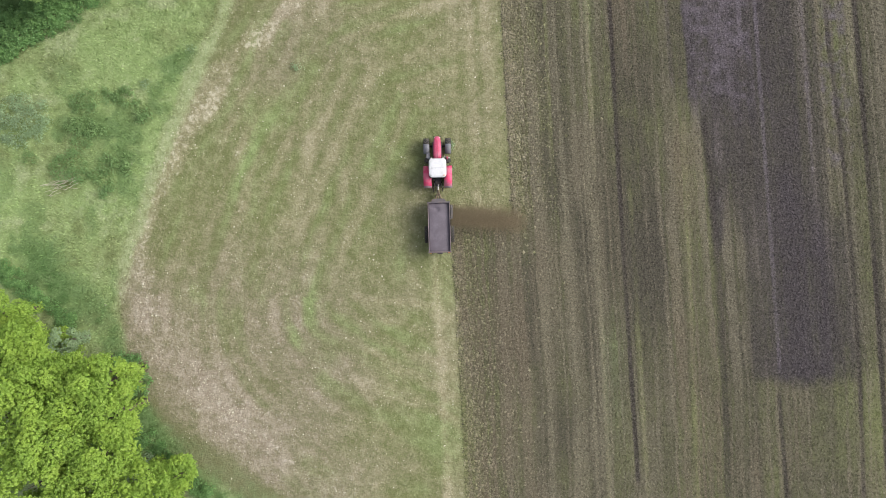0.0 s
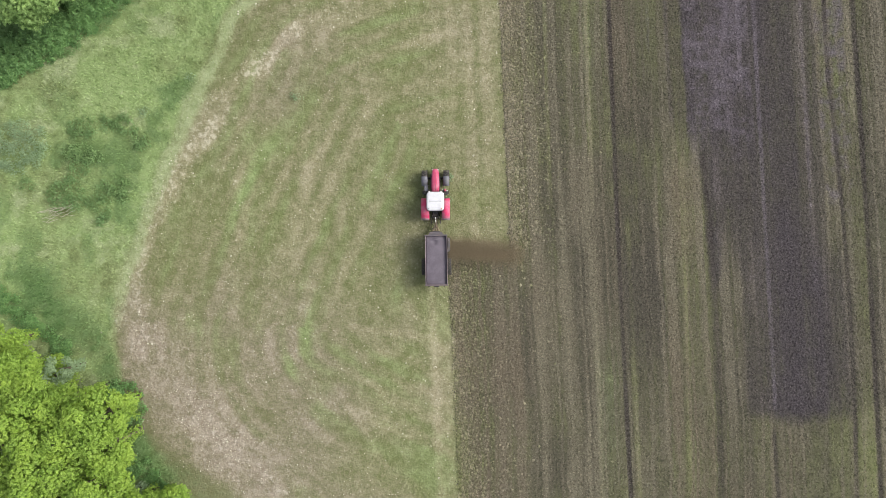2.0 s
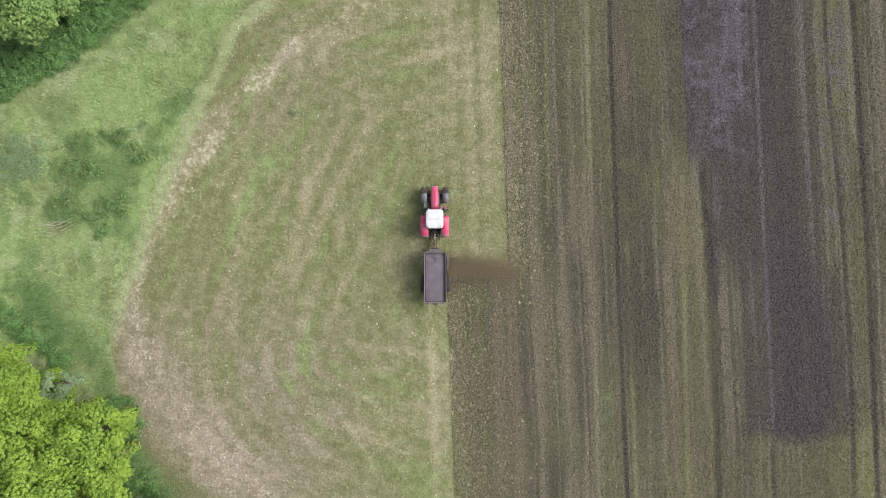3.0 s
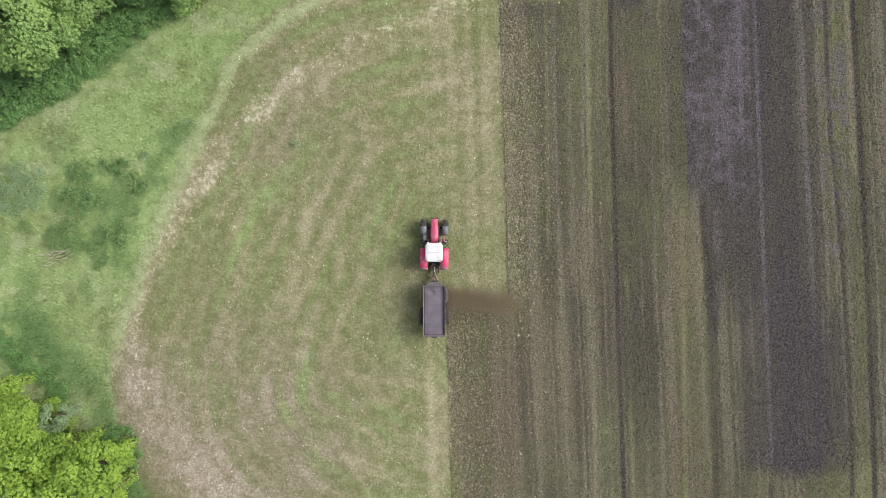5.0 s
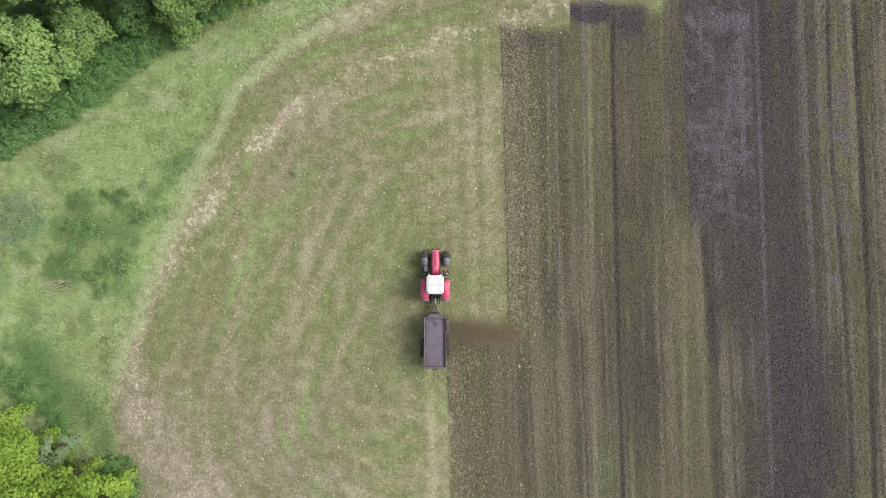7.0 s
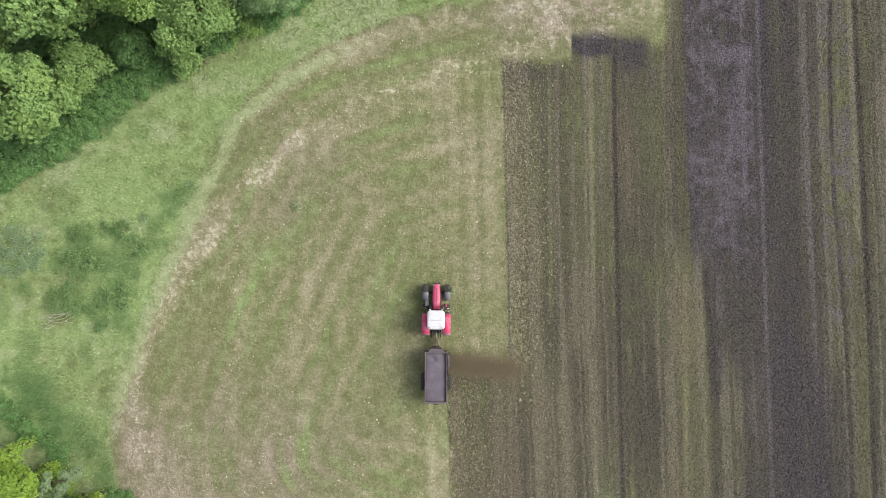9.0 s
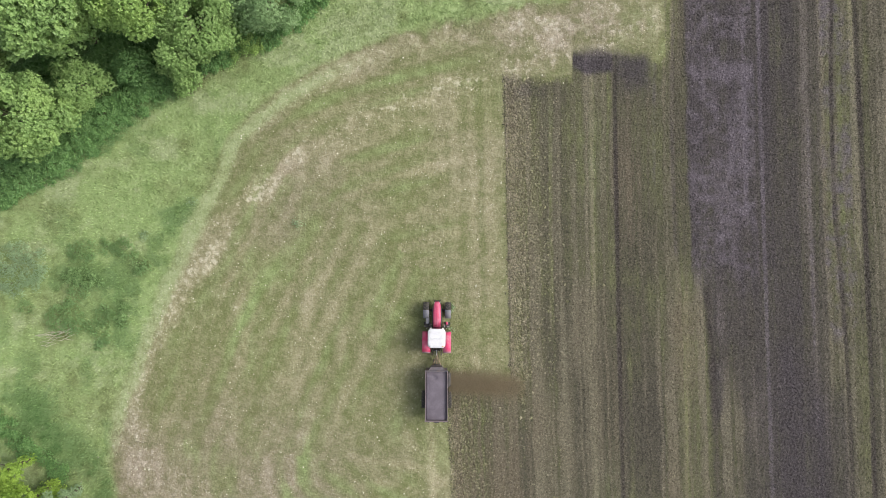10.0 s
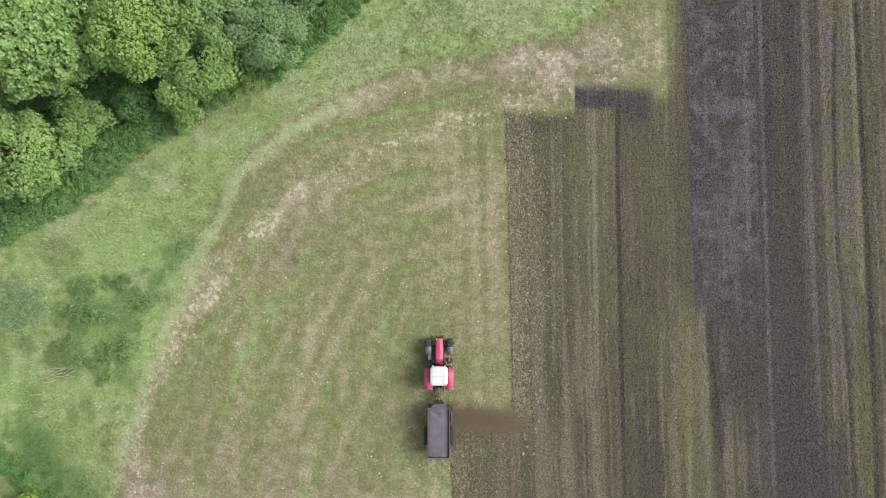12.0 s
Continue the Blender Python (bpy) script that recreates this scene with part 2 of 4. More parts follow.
    # first two patches: sycamore shade on the grass, put into its colour
    growth_and_shade = growth_and_shade + (1 - mown) * (0.55 * bump_at(x, y, -37.5, -3.2, 6, 3.4, -38) + 0.40 * bump_at(x, y, -33.0, -6.0, 5, 2.0, -48) + 0.42 * bump_at(x, y, -33.5, 9, 5.0, 5.0) + 0.30 * bump_at(x, y, -25.5, 17.5, 2.0, 5, -30) + 0.42 * drifts)
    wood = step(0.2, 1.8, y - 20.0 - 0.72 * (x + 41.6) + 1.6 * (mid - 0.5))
    growth_and_shade = growth_and_shade + 1.2 * wood
    lush = lush + 0.25 * (1 - mown) * bump_at(x, y, -41, 0, 3, 5)
    lush = np.where(mown < 0.5, np.maximum(lush, 0.50 - 0.3 * pale_grass), lush)
    bare = bump_at(x, y, -24.9, 30.2, 2.0, 0.5, 35)
    lush = lush - 0.8 * bare
    dry = dry * (0.25 + 0.75 * mown) + 0.5 * bare
    lush = np.maximum(lush, (0.40 - 0.25 * step(196, 184, run)) * pale_grass)
    # bleached seed heads: a strip outside the headland and drifts in the rough grass
    drift = fbm(x * 0.30 + 60, y * 0.42 + 5, 4)
    bleach = (0.95 + 1.0 * (mid - 0.5) + 0.6 * (fine - 0.5)) * pale_grass * (0.25 + 0.75 * step(178, 192, run))
    bleach = np.maximum(bleach, (1 - mown) * (0.22 + 0.30 * step(196, 184, run) * step(-6.5, -3, d) + 2.6 * (drift - 0.5) + 0.9 * (mid - 0.5)) * step(0.6, 0.25, growth_and_shade))
    # loose cream hay on the raked line
    hay = mown * (1.0 * raked * (0.3 + 1.2 * fine) * (1 - 0.62 * step(222, 232, run)) + 0.55 * lines + 0.26 * np.clip(dry, 0, 1.0) + 0.35 * (swept - 0.5) - 0.02)
    hay = hay - 0.35 * mown * bump_at(x, y, -15.6, 22.5, 2.5, 2.5)
    hay = hay + mown * (0.07 * bump_at(x, y, 11, 37.2, 10, 3.0, 12) + 0.09 * pale_grass * step(194, 184, run)) * (3.4 * step(0.42, 0.72, 0.5 * fine + 0.5 * mid))
    hay = hay + 0.25 * mown * bump_at(x, y, 2.2, 31.6, 1.6, 1.2) + 0.20 * mown * bump_at(x, y, -5.2, 28.4, 1.4, 0.8)
    dry = dry + 0.30 * along(u, 21.7, 0.25) * step(34, 36, y) * mown + 0.20 * along(u, 20.4, 0.3) * step(34.5, 36, y) * mown
    # spread strips: laid in passes that run up the field
    ragged = 0.5 * (fine - 0.5)
    edge = np.where(y + 1.2 * (mid - 0.5) > 3.0, 6.85, 0.95)
    ends = np.where(u < 13.5, 32.2, np.where(u < 22.5, 34.4, 400.0)) + 2.0 * (mid - 0.5) + 1.6 * (fine - 0.5)
    blur = np.where(u < 13.5, 1.1, 1.0)
    spread = step(-0.25, 0.35, u + ragged - edge) * step(blur, -blur, y - ends)
    shift = np.interp(y, [-60, -22, -13.5, -2, 6.7, 10, 15, 23, 34, 60, 200], [3.9, 1.87, 1.6, 0.75, 0.2, 0, -0.25, -0.65, -1.05, -1.9, -6.6])
    v = x - shift * (1 + 0.5 * step(17, 25, x) * step(8, 14, y)) + 0.35 * (mid - 0.5)
    muck, tone, rust, heavy, pale = banded(v + 0.5 * (fbm(x * 0.13 + 2, y * 0.13 + 44, 3) - 0.5), y + 9 * (fbm(v * 0.55 + 3, y * 0.05 + 8, 3) - 0.5))
    stop = step(-13.6, -11.6, y - 0.16 * (x - 38) * step(36, 40, x) + 1.4 * (mid - 0.5))
    heavy, muck, tone = heavy * (0.08 + 0.92 * stop), muck - 0.22 * (1 - stop) * step(28, 29, v), tone + 0.35 * (1 - stop) * step(28, 29, v)
    streak = fbm(v * 1.3 + 60, y * 0.035, 4)
    thin = fbm(v * 3.8 + 21, y * 0.022 + 5, 3)
    blotch = fbm(x * 0.30 + 15, y * 0.13 + 60, 3)
    dry = dry * (1 - 0.5 * spread) + 0.6 * spread * (streak - 0.45)
    lush = lush * (1 - 0.92 * spread) + spread * (0.5 * np.clip(patch - 0.55, 0, 1) + 0.50 * bump_at(x, y, 16.2, -12, 1.5, 8) + 0.30 * bump_at(x, y, 14.0, 24, 1.6, 8) + 0.25 * bump_at(x, y, 9.4, 27, 1.0, 5) + 0.30 * step(40.8, 42, v) * step(16, 6, y))
    rust = rust + 1.2 * (fbm(v * 0.35 + 31, y * 0.05 + 3, 3) - 0.5) + 0.6 * (blotch - 0.5)
    tone = tone - 0.12 - 0.10 * step(16, 20, v) + (1.2 * (streak - 0.5) + 2.0 * (thin - 0.5)) * (1 - 0.6 * np.clip(heavy, 0, 1)) + 0.9 * (blotch - 0.5) + 0.4 * (mid - 0.5)
    muck = spread * (muck + 0.08 + 0.6 * (streak - 0.5) + 0.8 * (thin - 0.5) + 0.4 * (low - 0.5) + 0.4 * (mid - 0.5) + 0.5 * (blotch - 0.5))
    muck = muck + spread * (0.35 * bump_at(x, y, 11.7, -17.5, 1.8, 4) + 0.25 * bump_at(x, y, 20, -1.5, 2.0, 3.5) + 0.2 * bump_at(x, y, 14.5, 3.5, 2.4, 6))
    muck = muck * np.interp(u - edge, [0, 0.8, 2.2], [0.55, 0.75, 1.0])
    muck = muck * (1 - 0.45 * step(33, 37, y) * step(23.4, 22.8, v))
    heavy = spread * (heavy * (1 + 0.6 * (streak - 0.5) + 0.5 * (mid - 0.5)) + 0.20 * (streak - 0.5) * step(19, 25, v))
    # muck dropped where the passes end
    heap = step(13.45, 13.65, u) * step(17.6, 17.3, u) * step(32.4, 33.2, y + 0.8 * (mid - 0.5)) * step(35.3, 33.9, y + 1.6 * (mid - 0.5))
    heap = np.maximum(heap, 0.75 * step(17.2, 17.6, u) * step(21.6, 20.2, u) * step(29.5, 33.4, y + (mid - 0.5)) * step(35.6, 33.8, y + 1.6 * (mid - 0.5)))
    heavy = heavy + heap * (0.85 + 0.6 * (mid - 0.5)) + 0.30 * spread * bump_at(x, y, 7.6, 31.0, 1.9, 1.1)
    muck = np.maximum(muck, 0.9 * heap)
    tone = tone - 0.5 * heap
    pale = spread * np.clip(pale * (1 + 4.0 * (mid - 0.5) + 3.0 * (fine - 0.5)), 0, 1) * (1 - heap)
    track = 0.0 * x
    for width, strength, dried, y0, y1, place, lean, bend in WET_LINES + DRIED_LINES:
        on = wheel_line(x, y, spread, width, strength, y0, y1, place, lean, bend) * (0.62 + 0.38 * dried)
        track = track + (1 - dried) * on
        pale = pale + 1.05 * dried * on
    for line in RUBBED_LINES:
        on = wheel_line(x, y, spread, *line)
        muck, tone = muck - 0.36 * on, tone + 0.65 * on
    track = track + 0.45 * along(u, edge + 0.05, 0.16) * step(0.42, 0.6, fine) * step(33, 31, y) * mown
    tone = np.where(spread > 0.3, tone, 0.25 + 0.6 * (patch - 0.5) + 0.6 * step(4, -8, y) * step(-4, -14, x) + 0.4 * bump_at(x, y, -14, 20, 4, 4) + 0.6 * bump_at(x, y, 11, 37, 11, 4, 8))
    return {"dry": dry, "lush": lush, "muck": np.clip(muck, 0, 2), "heavy": np.clip(heavy, 0, 1.5), "pale": np.clip(pale, 0, 1), "track": np.clip(track, 0, 1), "rough": 1 - mown, "spread": spread, "growth_and_shade": np.clip(growth_and_shade, 0, 1), "bleach": np.clip(bleach, 0, 1) * (1 - spread), "hay": np.clip(hay, 0, 1) * (1 - spread), "tone": np.clip(tone, -0.2, 1.2), "rust": np.clip(rust, 0, 1) * spread}


def ground_height(x, y, plan=None):
    z = 0.05 * (fbm(x * 0.35, y * 0.35, 3) - 0.5) + 0.03 * (fbm(x * 2.1 + 9, y * 2.1, 2) - 0.5)
    if plan is not None:
        z = z - 0.05 * plan["track"] + 0.05 * plan["rough"] * fbm(x * 0.8, y * 0.8 + 30, 3)
    return z


# ---- materials ----
class Nodes:
    """Short writing of a node tree."""

    def __init__(self, name):
        self.material = bpy.data.materials.new(name)
        self.material.use_nodes = True
        self.tree = self.material.node_tree
        self.shader = self.tree.nodes["Principled BSDF"]

    def put(self, socket, value):
        if isinstance(value, bpy.types.NodeSocket):
            self.tree.links.new(value, socket)
        elif isinstance(value, tuple) and len(value) == 3 and socket.type == "RGBA":
            socket.default_value = (*value, 1)
        else:
            socket.default_value = value

    def set(self, **values):
        for key, value in values.items():
            self.put(self.shader.inputs[key.replace("_", " ")], value)
        return self

    def noise(self, scale, detail=4, rough=0.55, stretch=None):
        n = self.tree.nodes.new("ShaderNodeTexNoise")
        g = self.tree.nodes.new("ShaderNodeTexCoord").outputs["Object"]
        if stretch:
            m = self.tree.nodes.new("ShaderNodeMapping")
            m.inputs["Scale"].default_value = stretch
            self.tree.links.new(g, m.inputs["Vector"])
            g = m.outputs["Vector"]
        self.tree.links.new(g, n.inputs["Vector"])
        n.inputs["Scale"].default_value, n.inputs["Detail"].default_value, n.inputs["Roughness"].default_value = scale, detail, rough
        return n.outputs["Fac"]

    def attribute(self, name):
        n = self.tree.nodes.new("ShaderNodeAttribute")
        n.attribute_name = name
        return n.outputs["Fac"]

    def math(self, op, a, b=0.0, clamp=False):
        n = self.tree.nodes.new("ShaderNodeMath")
        n.operation, n.use_clamp = op, clamp
        self.put(n.inputs[0], a)
        self.put(n.inputs[1], b)
        return n.outputs[0]

    def ramp(self, v, a, b, lo=0.0, hi=1.0):
        n = self.tree.nodes.new("ShaderNodeMapRange")
        n.interpolation_type = "SMOOTHSTEP"
        for i, value in enumerate((v, a, b, lo, hi)):
            self.put(n.inputs[i], value)
        return n.outputs[0]

    def mix(self, fac, a, b, kind="MIX"):
        n = self.tree.nodes.new("ShaderNodeMix")
        n.data_type, n.blend_type = "RGBA", kind
        self.put(n.inputs["Factor"], fac)
        self.put(n.inputs["A"], a)
        self.put(n.inputs["B"], b)
        return n.outputs["Result"]

    def island(self):
        return self.tree.nodes.new("ShaderNodeNewGeometry").outputs["Random Per Island"]

    def each(self):
        return self.tree.nodes.new("ShaderNodeObjectInfo").outputs["Random"]

    def bump(self, height, strength, distance):
        n = self.tree.nodes.new("ShaderNodeBump")
        n.inputs["Strength"].default_value, n.inputs["Distance"].default_value = strength, distance
        self.tree.links.new(height, n.inputs["Height"])
        self.tree.links.new(n.outputs["Normal"], self.shader.inputs["Normal"])
        return self

    def scaled(self, colour, factor):
        """The colour times a grey factor."""
        c = self.tree.nodes.new("ShaderNodeCombineColor")
        for i in range(3):
            self.put(c.inputs[i], factor)
        return self.mix(1.0, colour, c.outputs[0], "MULTIPLY")


def field_material(name, vary):
    m = Nodes(name)
    fine, mid, grain = m.noise(3.2, 5, 0.65), m.noise(0.9, 5, 0.6), m.noise(5.6, 3, 0.58)

    clump = m.noise(2.0, 3, 0.5)

    def jitter(value, a, b, c=0.0):
        v = m.math("ADD", value, m.math("MULTIPLY", m.math("SUBTRACT", fine, 0.5), a))
        v = m.math("ADD", v, m.math("MULTIPLY", m.math("SUBTRACT", mid, 0.5), b))
        return m.math("ADD", v, m.math("MULTIPLY", m.math("SUBTRACT", grain, 0.5), c))

    soft = m.math("ADD", m.math("MULTIPLY", fine, 0.45), m.math("MULTIPLY", mid, 0.55))
    turf = m.mix(m.ramp(soft, 0.36, 0.64), (0.140, 0.156, 0.064), (0.180, 0.194, 0.088))
    straw = m.mix(m.ramp(soft, 0.36, 0.64), (0.252, 0.236, 0.136), (0.385, 0.360, 0.228))
    turf = m.mix(m.ramp(m.attribute("tone"), 0, 1, 0.0, 0.6), turf, m.mix(m.ramp(soft, 0.36, 0.64), (0.158, 0.147, 0.085), (0.205, 0.188, 0.120)))
    rosy = m.mix(m.ramp(soft, 0.36, 0.64), (0.232, 0.197, 0.146), (0.375, 0.325, 0.257))
    straw = m.mix(m.ramp(m.attribute("tone"), 0, 1), straw, rosy)
    green = m.mix(m.ramp(soft, 0.36, 0.64), (0.205, 0.290, 0.108), (0.300, 0.392, 0.168))
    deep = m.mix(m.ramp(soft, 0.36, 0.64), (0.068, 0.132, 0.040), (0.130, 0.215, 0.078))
    colour = m.mix(m.ramp(jitter(m.attribute("dry"), 0.65, 0.5, 0.45), 0.02, 0.95), turf, straw)
    colour = m.mix(m.ramp(jitter(m.attribute("lush"), 0.4, 0.6, 0.15), 0.10, 0.95), colour, green)
    # deep green of nettles and drifts, also the shade painted beside the trees
    colour = m.mix(m.ramp(jitter(m.attribute("growth_and_shade"), 0.5, 0.6, 0.3), 0.15, 0.95), colour, deep)
    seed = m.mix(m.ramp(soft, 0.36, 0.64), (0.240, 0.298, 0.140), (0.352, 0.402, 0.222))
    colour = m.mix(m.ramp(jitter(m.attribute("bleach"), 0.7, 0.5, 0.3), 0.15, 1.0, 0.0, 0.85), colour, seed)
    cream = m.mix(m.ramp(m.attribute("tone"), 0, 1), (0.52, 0.49, 0.36), (0.50, 0.45, 0.38))
    colour = m.mix(m.ramp(m.math("ADD", jitter(m.attribute("hay"), 0.9, 0.2, 0.5), m.math("MULTIPLY", m.math("SUBTRACT", clump, 0.5), 2.4)), 0.42, 1.05, 0.0, 0.75), colour, cream)
    brown = m.mix(m.ramp(grain, 0.28, 0.70), (0.052, 0.046, 0.037), (0.090, 0.081, 0.063))
    bright = m.mix(m.ramp(grain, 0.28, 0.70), (0.116, 0.105, 0.074), (0.184, 0.167, 0.120))
    russet = m.mix(m.ramp(grain, 0.28, 0.70), (0.086, 0.068, 0.048), (0.146, 0.120, 0.086))
    bright = m.mix(m.ramp(jitter(m.attribute("rust"), 0.3, 0.3, 0.0), 0.1, 1.0, 0.0, 0.7), bright, russet)
    brown = m.mix(m.ramp(jitter(m.attribute("tone"), 0.3, 0.3, 0.0), 0.0, 1.0), brown, bright)
    colour = m.mix(m.ramp(jitter(m.attribute("muck"), 0.25, 0.30, 0.20), -0.2, 1.1, 0.0, 0.94), colour, brown)
    plum = m.mix(m.ramp(grain, 0.30, 0.70), (0.037, 0.032, 0.036), (0.084, 0.073, 0.081))
    plum = m.mix(m.ramp(m.attribute("tone"), 0.1, 1.0), plum, m.mix(m.ramp(grain, 0.30, 0.70), (0.066, 0.056, 0.065), (0.132, 0.113, 0.128)))
    colour = m.mix(m.ramp(jitter(m.attribute("heavy"), 0.18, 0.3, 0.10), -0.05, 1.0, 0.0, 0.93), colour, plum)
    mauve = m.mix(m.ramp(grain, 0.30, 0.70), (0.092, 0.080, 0.092), (0.164, 0.143, 0.162))
    colour = m.mix(m.ramp(jitter(m.attribute("pale"), 0.3, 0.5, 0.1), 0.14, 1.0, 0.0, 0.85), colour, mauve)
    wet = m.mix(m.ramp(grain, 0.36, 0.64), (0.030, 0.026, 0.023), (0.075, 0.064, 0.060))
    colour = m.mix(m.ramp(jitter(m.attribute("track"), 0.25, 0.25, 0.2), 0.16, 1.0, 0.0, 0.85), colour, wet)
    if vary:
        colour = m.scaled(colour, m.ramp(m.island(), 0, 1, vary[0], vary[1]))
    else:
        m.bump(m.math("ADD", fine, m.math("MULTIPLY", grain, 0.5)), 1.0, 0.15)
    m.set(Base_Color=colour, Roughness=0.95, Specular_IOR_Level=0.15)
    return m.material


def leaf_material(name, dark, light, tip, gloss=0.5):
    m = Nodes(name)
    big = m.noise(0.55, 3, 0.5)
    half = tuple((a + b) / 2 for a, b in zip(dark, light))
    c = m.mix(m.island(), tuple((a + b) / 2 for a, b in zip(dark, half)), light)
    c = m.mix(m.ramp(big, 0.42, 0.68, 0.0, 0.7), c, tip)
    m.set(Base_Color=c, Roughness=gloss, Specular_IOR_Level=0.35)
    n = m.tree.nodes
    back = n.new("ShaderNodeBsdfTranslucent")
    m.tree.links.new(m.scaled(c, 1.0), back.inputs["Color"])
    both = n.new("ShaderNodeMixShader")
    both.inputs[0].default_value = 0.35
    m.tree.links.new(m.shader.outputs[0], both.inputs[1])
    m.tree.links.new(back.outputs[0], both.inputs[2])
    m.tree.links.new(both.outputs[0], n["Material Output"].inputs["Surface"])
    return m.material


def painted(name, colour, dirt, amount=0.5, rough=0.45, metal=0.0, scale=3.0):
    """Paint, rubber or metal with dust and grime at two scales."""
    m = Nodes(name)
    a, b = m.noise(scale, 5, 0.6), m.noise(scale * 7, 4, 0.6)
    soil = m.ramp(m.math("ADD", a, m.math("MULTIPLY", b, 0.35)), 0.52, 0.92, 0.0, amount)
    m.set(Base_Color=m.mix(soil, m.mix(b, colour, tuple(v * 0.86 for v in colour)), dirt), Metallic=metal, Roughness=m.ramp(a, 0.3, 0.7, rough, min(1, rough + 0.25)))
    m.bump(b, 0.15, 0.01)
    return m.material


MAT_GROUND = field_material("field_soil_and_turf", None)
MAT_TUFT = field_material("turf_tufts", (0.80, 1.30))
MAT_TUSSOCK = field_material("long_grass_tussocks", (0.80, 1.32))
MAT_LUMP = field_material("muck_and_stubble_lumps", (0.72, 1.36))
MAT_CLOD = Nodes("flying_muck")
MAT_CLOD.set(Base_Color=MAT_CLOD.mix(MAT_CLOD.ramp(MAT_CLOD.island(), 0.55, 1.0), MAT_CLOD.mix(MAT_CLOD.island(), (0.220, 0.172, 0.104), (0.280, 0.226, 0.142)), (0.31, 0.255, 0.165)), Roughness=0.85)
MAT_CLOD = MAT_CLOD.material
MAT_FLECK = Nodes("pale_straw")
MAT_FLECK.set(Base_Color=MAT_FLECK.mix(MAT_FLECK.island(), (0.33, 0.31, 0.21), (0.56, 0.53, 0.42)), Roughness=0.8)
MAT_FLECK = MAT_FLECK.material
DUST = (0.20, 0.165, 0.12)
MAT_RED = painted("red_paint", (0.52, 0.050, 0.130), (0.52, 0.24, 0.31), 0.6, 0.35, 0, 2.2)
MAT_RED_DUSTY = painted("dusty_red_paint", (0.62, 0.030, 0.125), (0.42, 0.24, 0.28), 0.75, 0.5, 0, 1.6)
MAT_WHITE = painted("white_roof_paint", (0.66, 0.66, 0.69), (0.46, 0.46, 0.47), 0.6, 0.4, 0, 2.5)
MAT_RUBBER = painted("tyre_rubber", (0.022, 0.022, 0.024), (0.10, 0.085, 0.065), 0.7, 0.8, 0, 4)
MAT_FLAP = painted("dusty_flap", (0.27, 0.19, 0.21), (0.36, 0.30, 0.30), 0.7, 0.8, 0, 3)
MAT_LUG = painted("dusty_tread_rubber", (0.060, 0.056, 0.052), (0.16, 0.14, 0.11), 0.8, 0.9, 0, 4)
MAT_GREY_PLASTIC = painted("grey_plastic", (0.150, 0.155, 0.185), (0.20, 0.18, 0.15), 0.5, 0.6, 0, 3)
MAT_DARK_STEEL = painted("dark_steel", (0.035, 0.035, 0.040), (0.12, 0.095, 0.07), 0.6, 0.5, 0.4, 4)
MAT_RIM = painted("wheel_rim_paint", (0.45, 0.45, 0.46), DUST, 0.7, 0.45, 0.2, 3)
MAT_CHROME = painted("bright_steel", (0.62, 0.62, 0.63), (0.3, 0.28, 0.25), 0.3, 0.22, 0.95, 6)
MAT_TUB = painted("worn_tub_steel", (0.115, 0.105, 0.120), (0.18, 0.14, 0.13), 0.7, 0.5, 0.3, 2)
MAT_TUB_RIM = painted("rubbed_rim_steel", (0.185, 0.145, 0.158), (0.15, 0.12, 0.115), 0.6, 0.4, 0.35, 2.5)
MAT_LOAD = painted("muck_load", (0.105, 0.088, 0.108), (0.155, 0.133, 0.160), 0.8, 0.55, 0, 1.3)
MAT_BAR = painted("muddy_drawbar", (0.26, 0.20, 0.13), (0.12, 0.09, 0.06), 0.7, 0.7, 0.1, 5)
MAT_LAMP = painted("lamp_lens", (0.75, 0.75, 0.72), (0.4, 0.38, 0.33), 0.3, 0.15, 0, 5)
MAT_AMBER = painted("amber_lens", (0.75, 0.25, 0.02), (0.4, 0.2, 0.08), 0.3, 0.2, 0, 5)
MAT_TAIL = painted("red_lens", (0.20, 0.01, 0.015), (0.2, 0.1, 0.08), 0.4, 0.25, 0, 5)
MAT_SEAT = painted("black_seat_cloth", (0.03, 0.03, 0.033), (0.08, 0.07, 0.06), 0.4, 0.9, 0, 6)
MAT_GLASS = Nodes("cab_glass")
MAT_GLASS.set(Base_Color=(0.75, 0.82, 0.80), Roughness=0.02, Transmission_Weight=1.0, IOR=1.45)
MAT_GLASS = MAT_GLASS.material
MAT_BARK = painted("tree_bark", (0.105, 0.080, 0.058), (0.16, 0.15, 0.11), 0.7, 0.95, 0, 5)
MAT_SYCAMORE = leaf_material("sycamore_leaf", (0.120, 0.225, 0.030), (0.335, 0.490, 0.090), (0.365, 0.510, 0.085))
MAT_ASH = leaf_material("ash_leaf", (0.110, 0.205, 0.058), (0.325, 0.480, 0.170), (0.345, 0.490, 0.160))
MAT_HAWTHORN = leaf_material("hawthorn_leaf", (0.120, 0.215, 0.062), (0.350, 0.500, 0.180), (0.330, 0.490, 0.170))
MAT_LIME = leaf_material("lime_leaf", (0.120, 0.220, 0.055), (0.330, 0.480, 0.145), (0.350, 0.490, 0.140))
MAT_WILLOW = leaf_material("willow_leaf", (0.115, 0.205, 0.088), (0.330, 0.470, 0.220), (0.290, 0.440, 0.195))
MAT_BRAMBLE = leaf_material("bramble_leaf", (0.072, 0.160, 0.052), (0.198, 0.350, 0.116), (0.176, 0.325, 0.110))
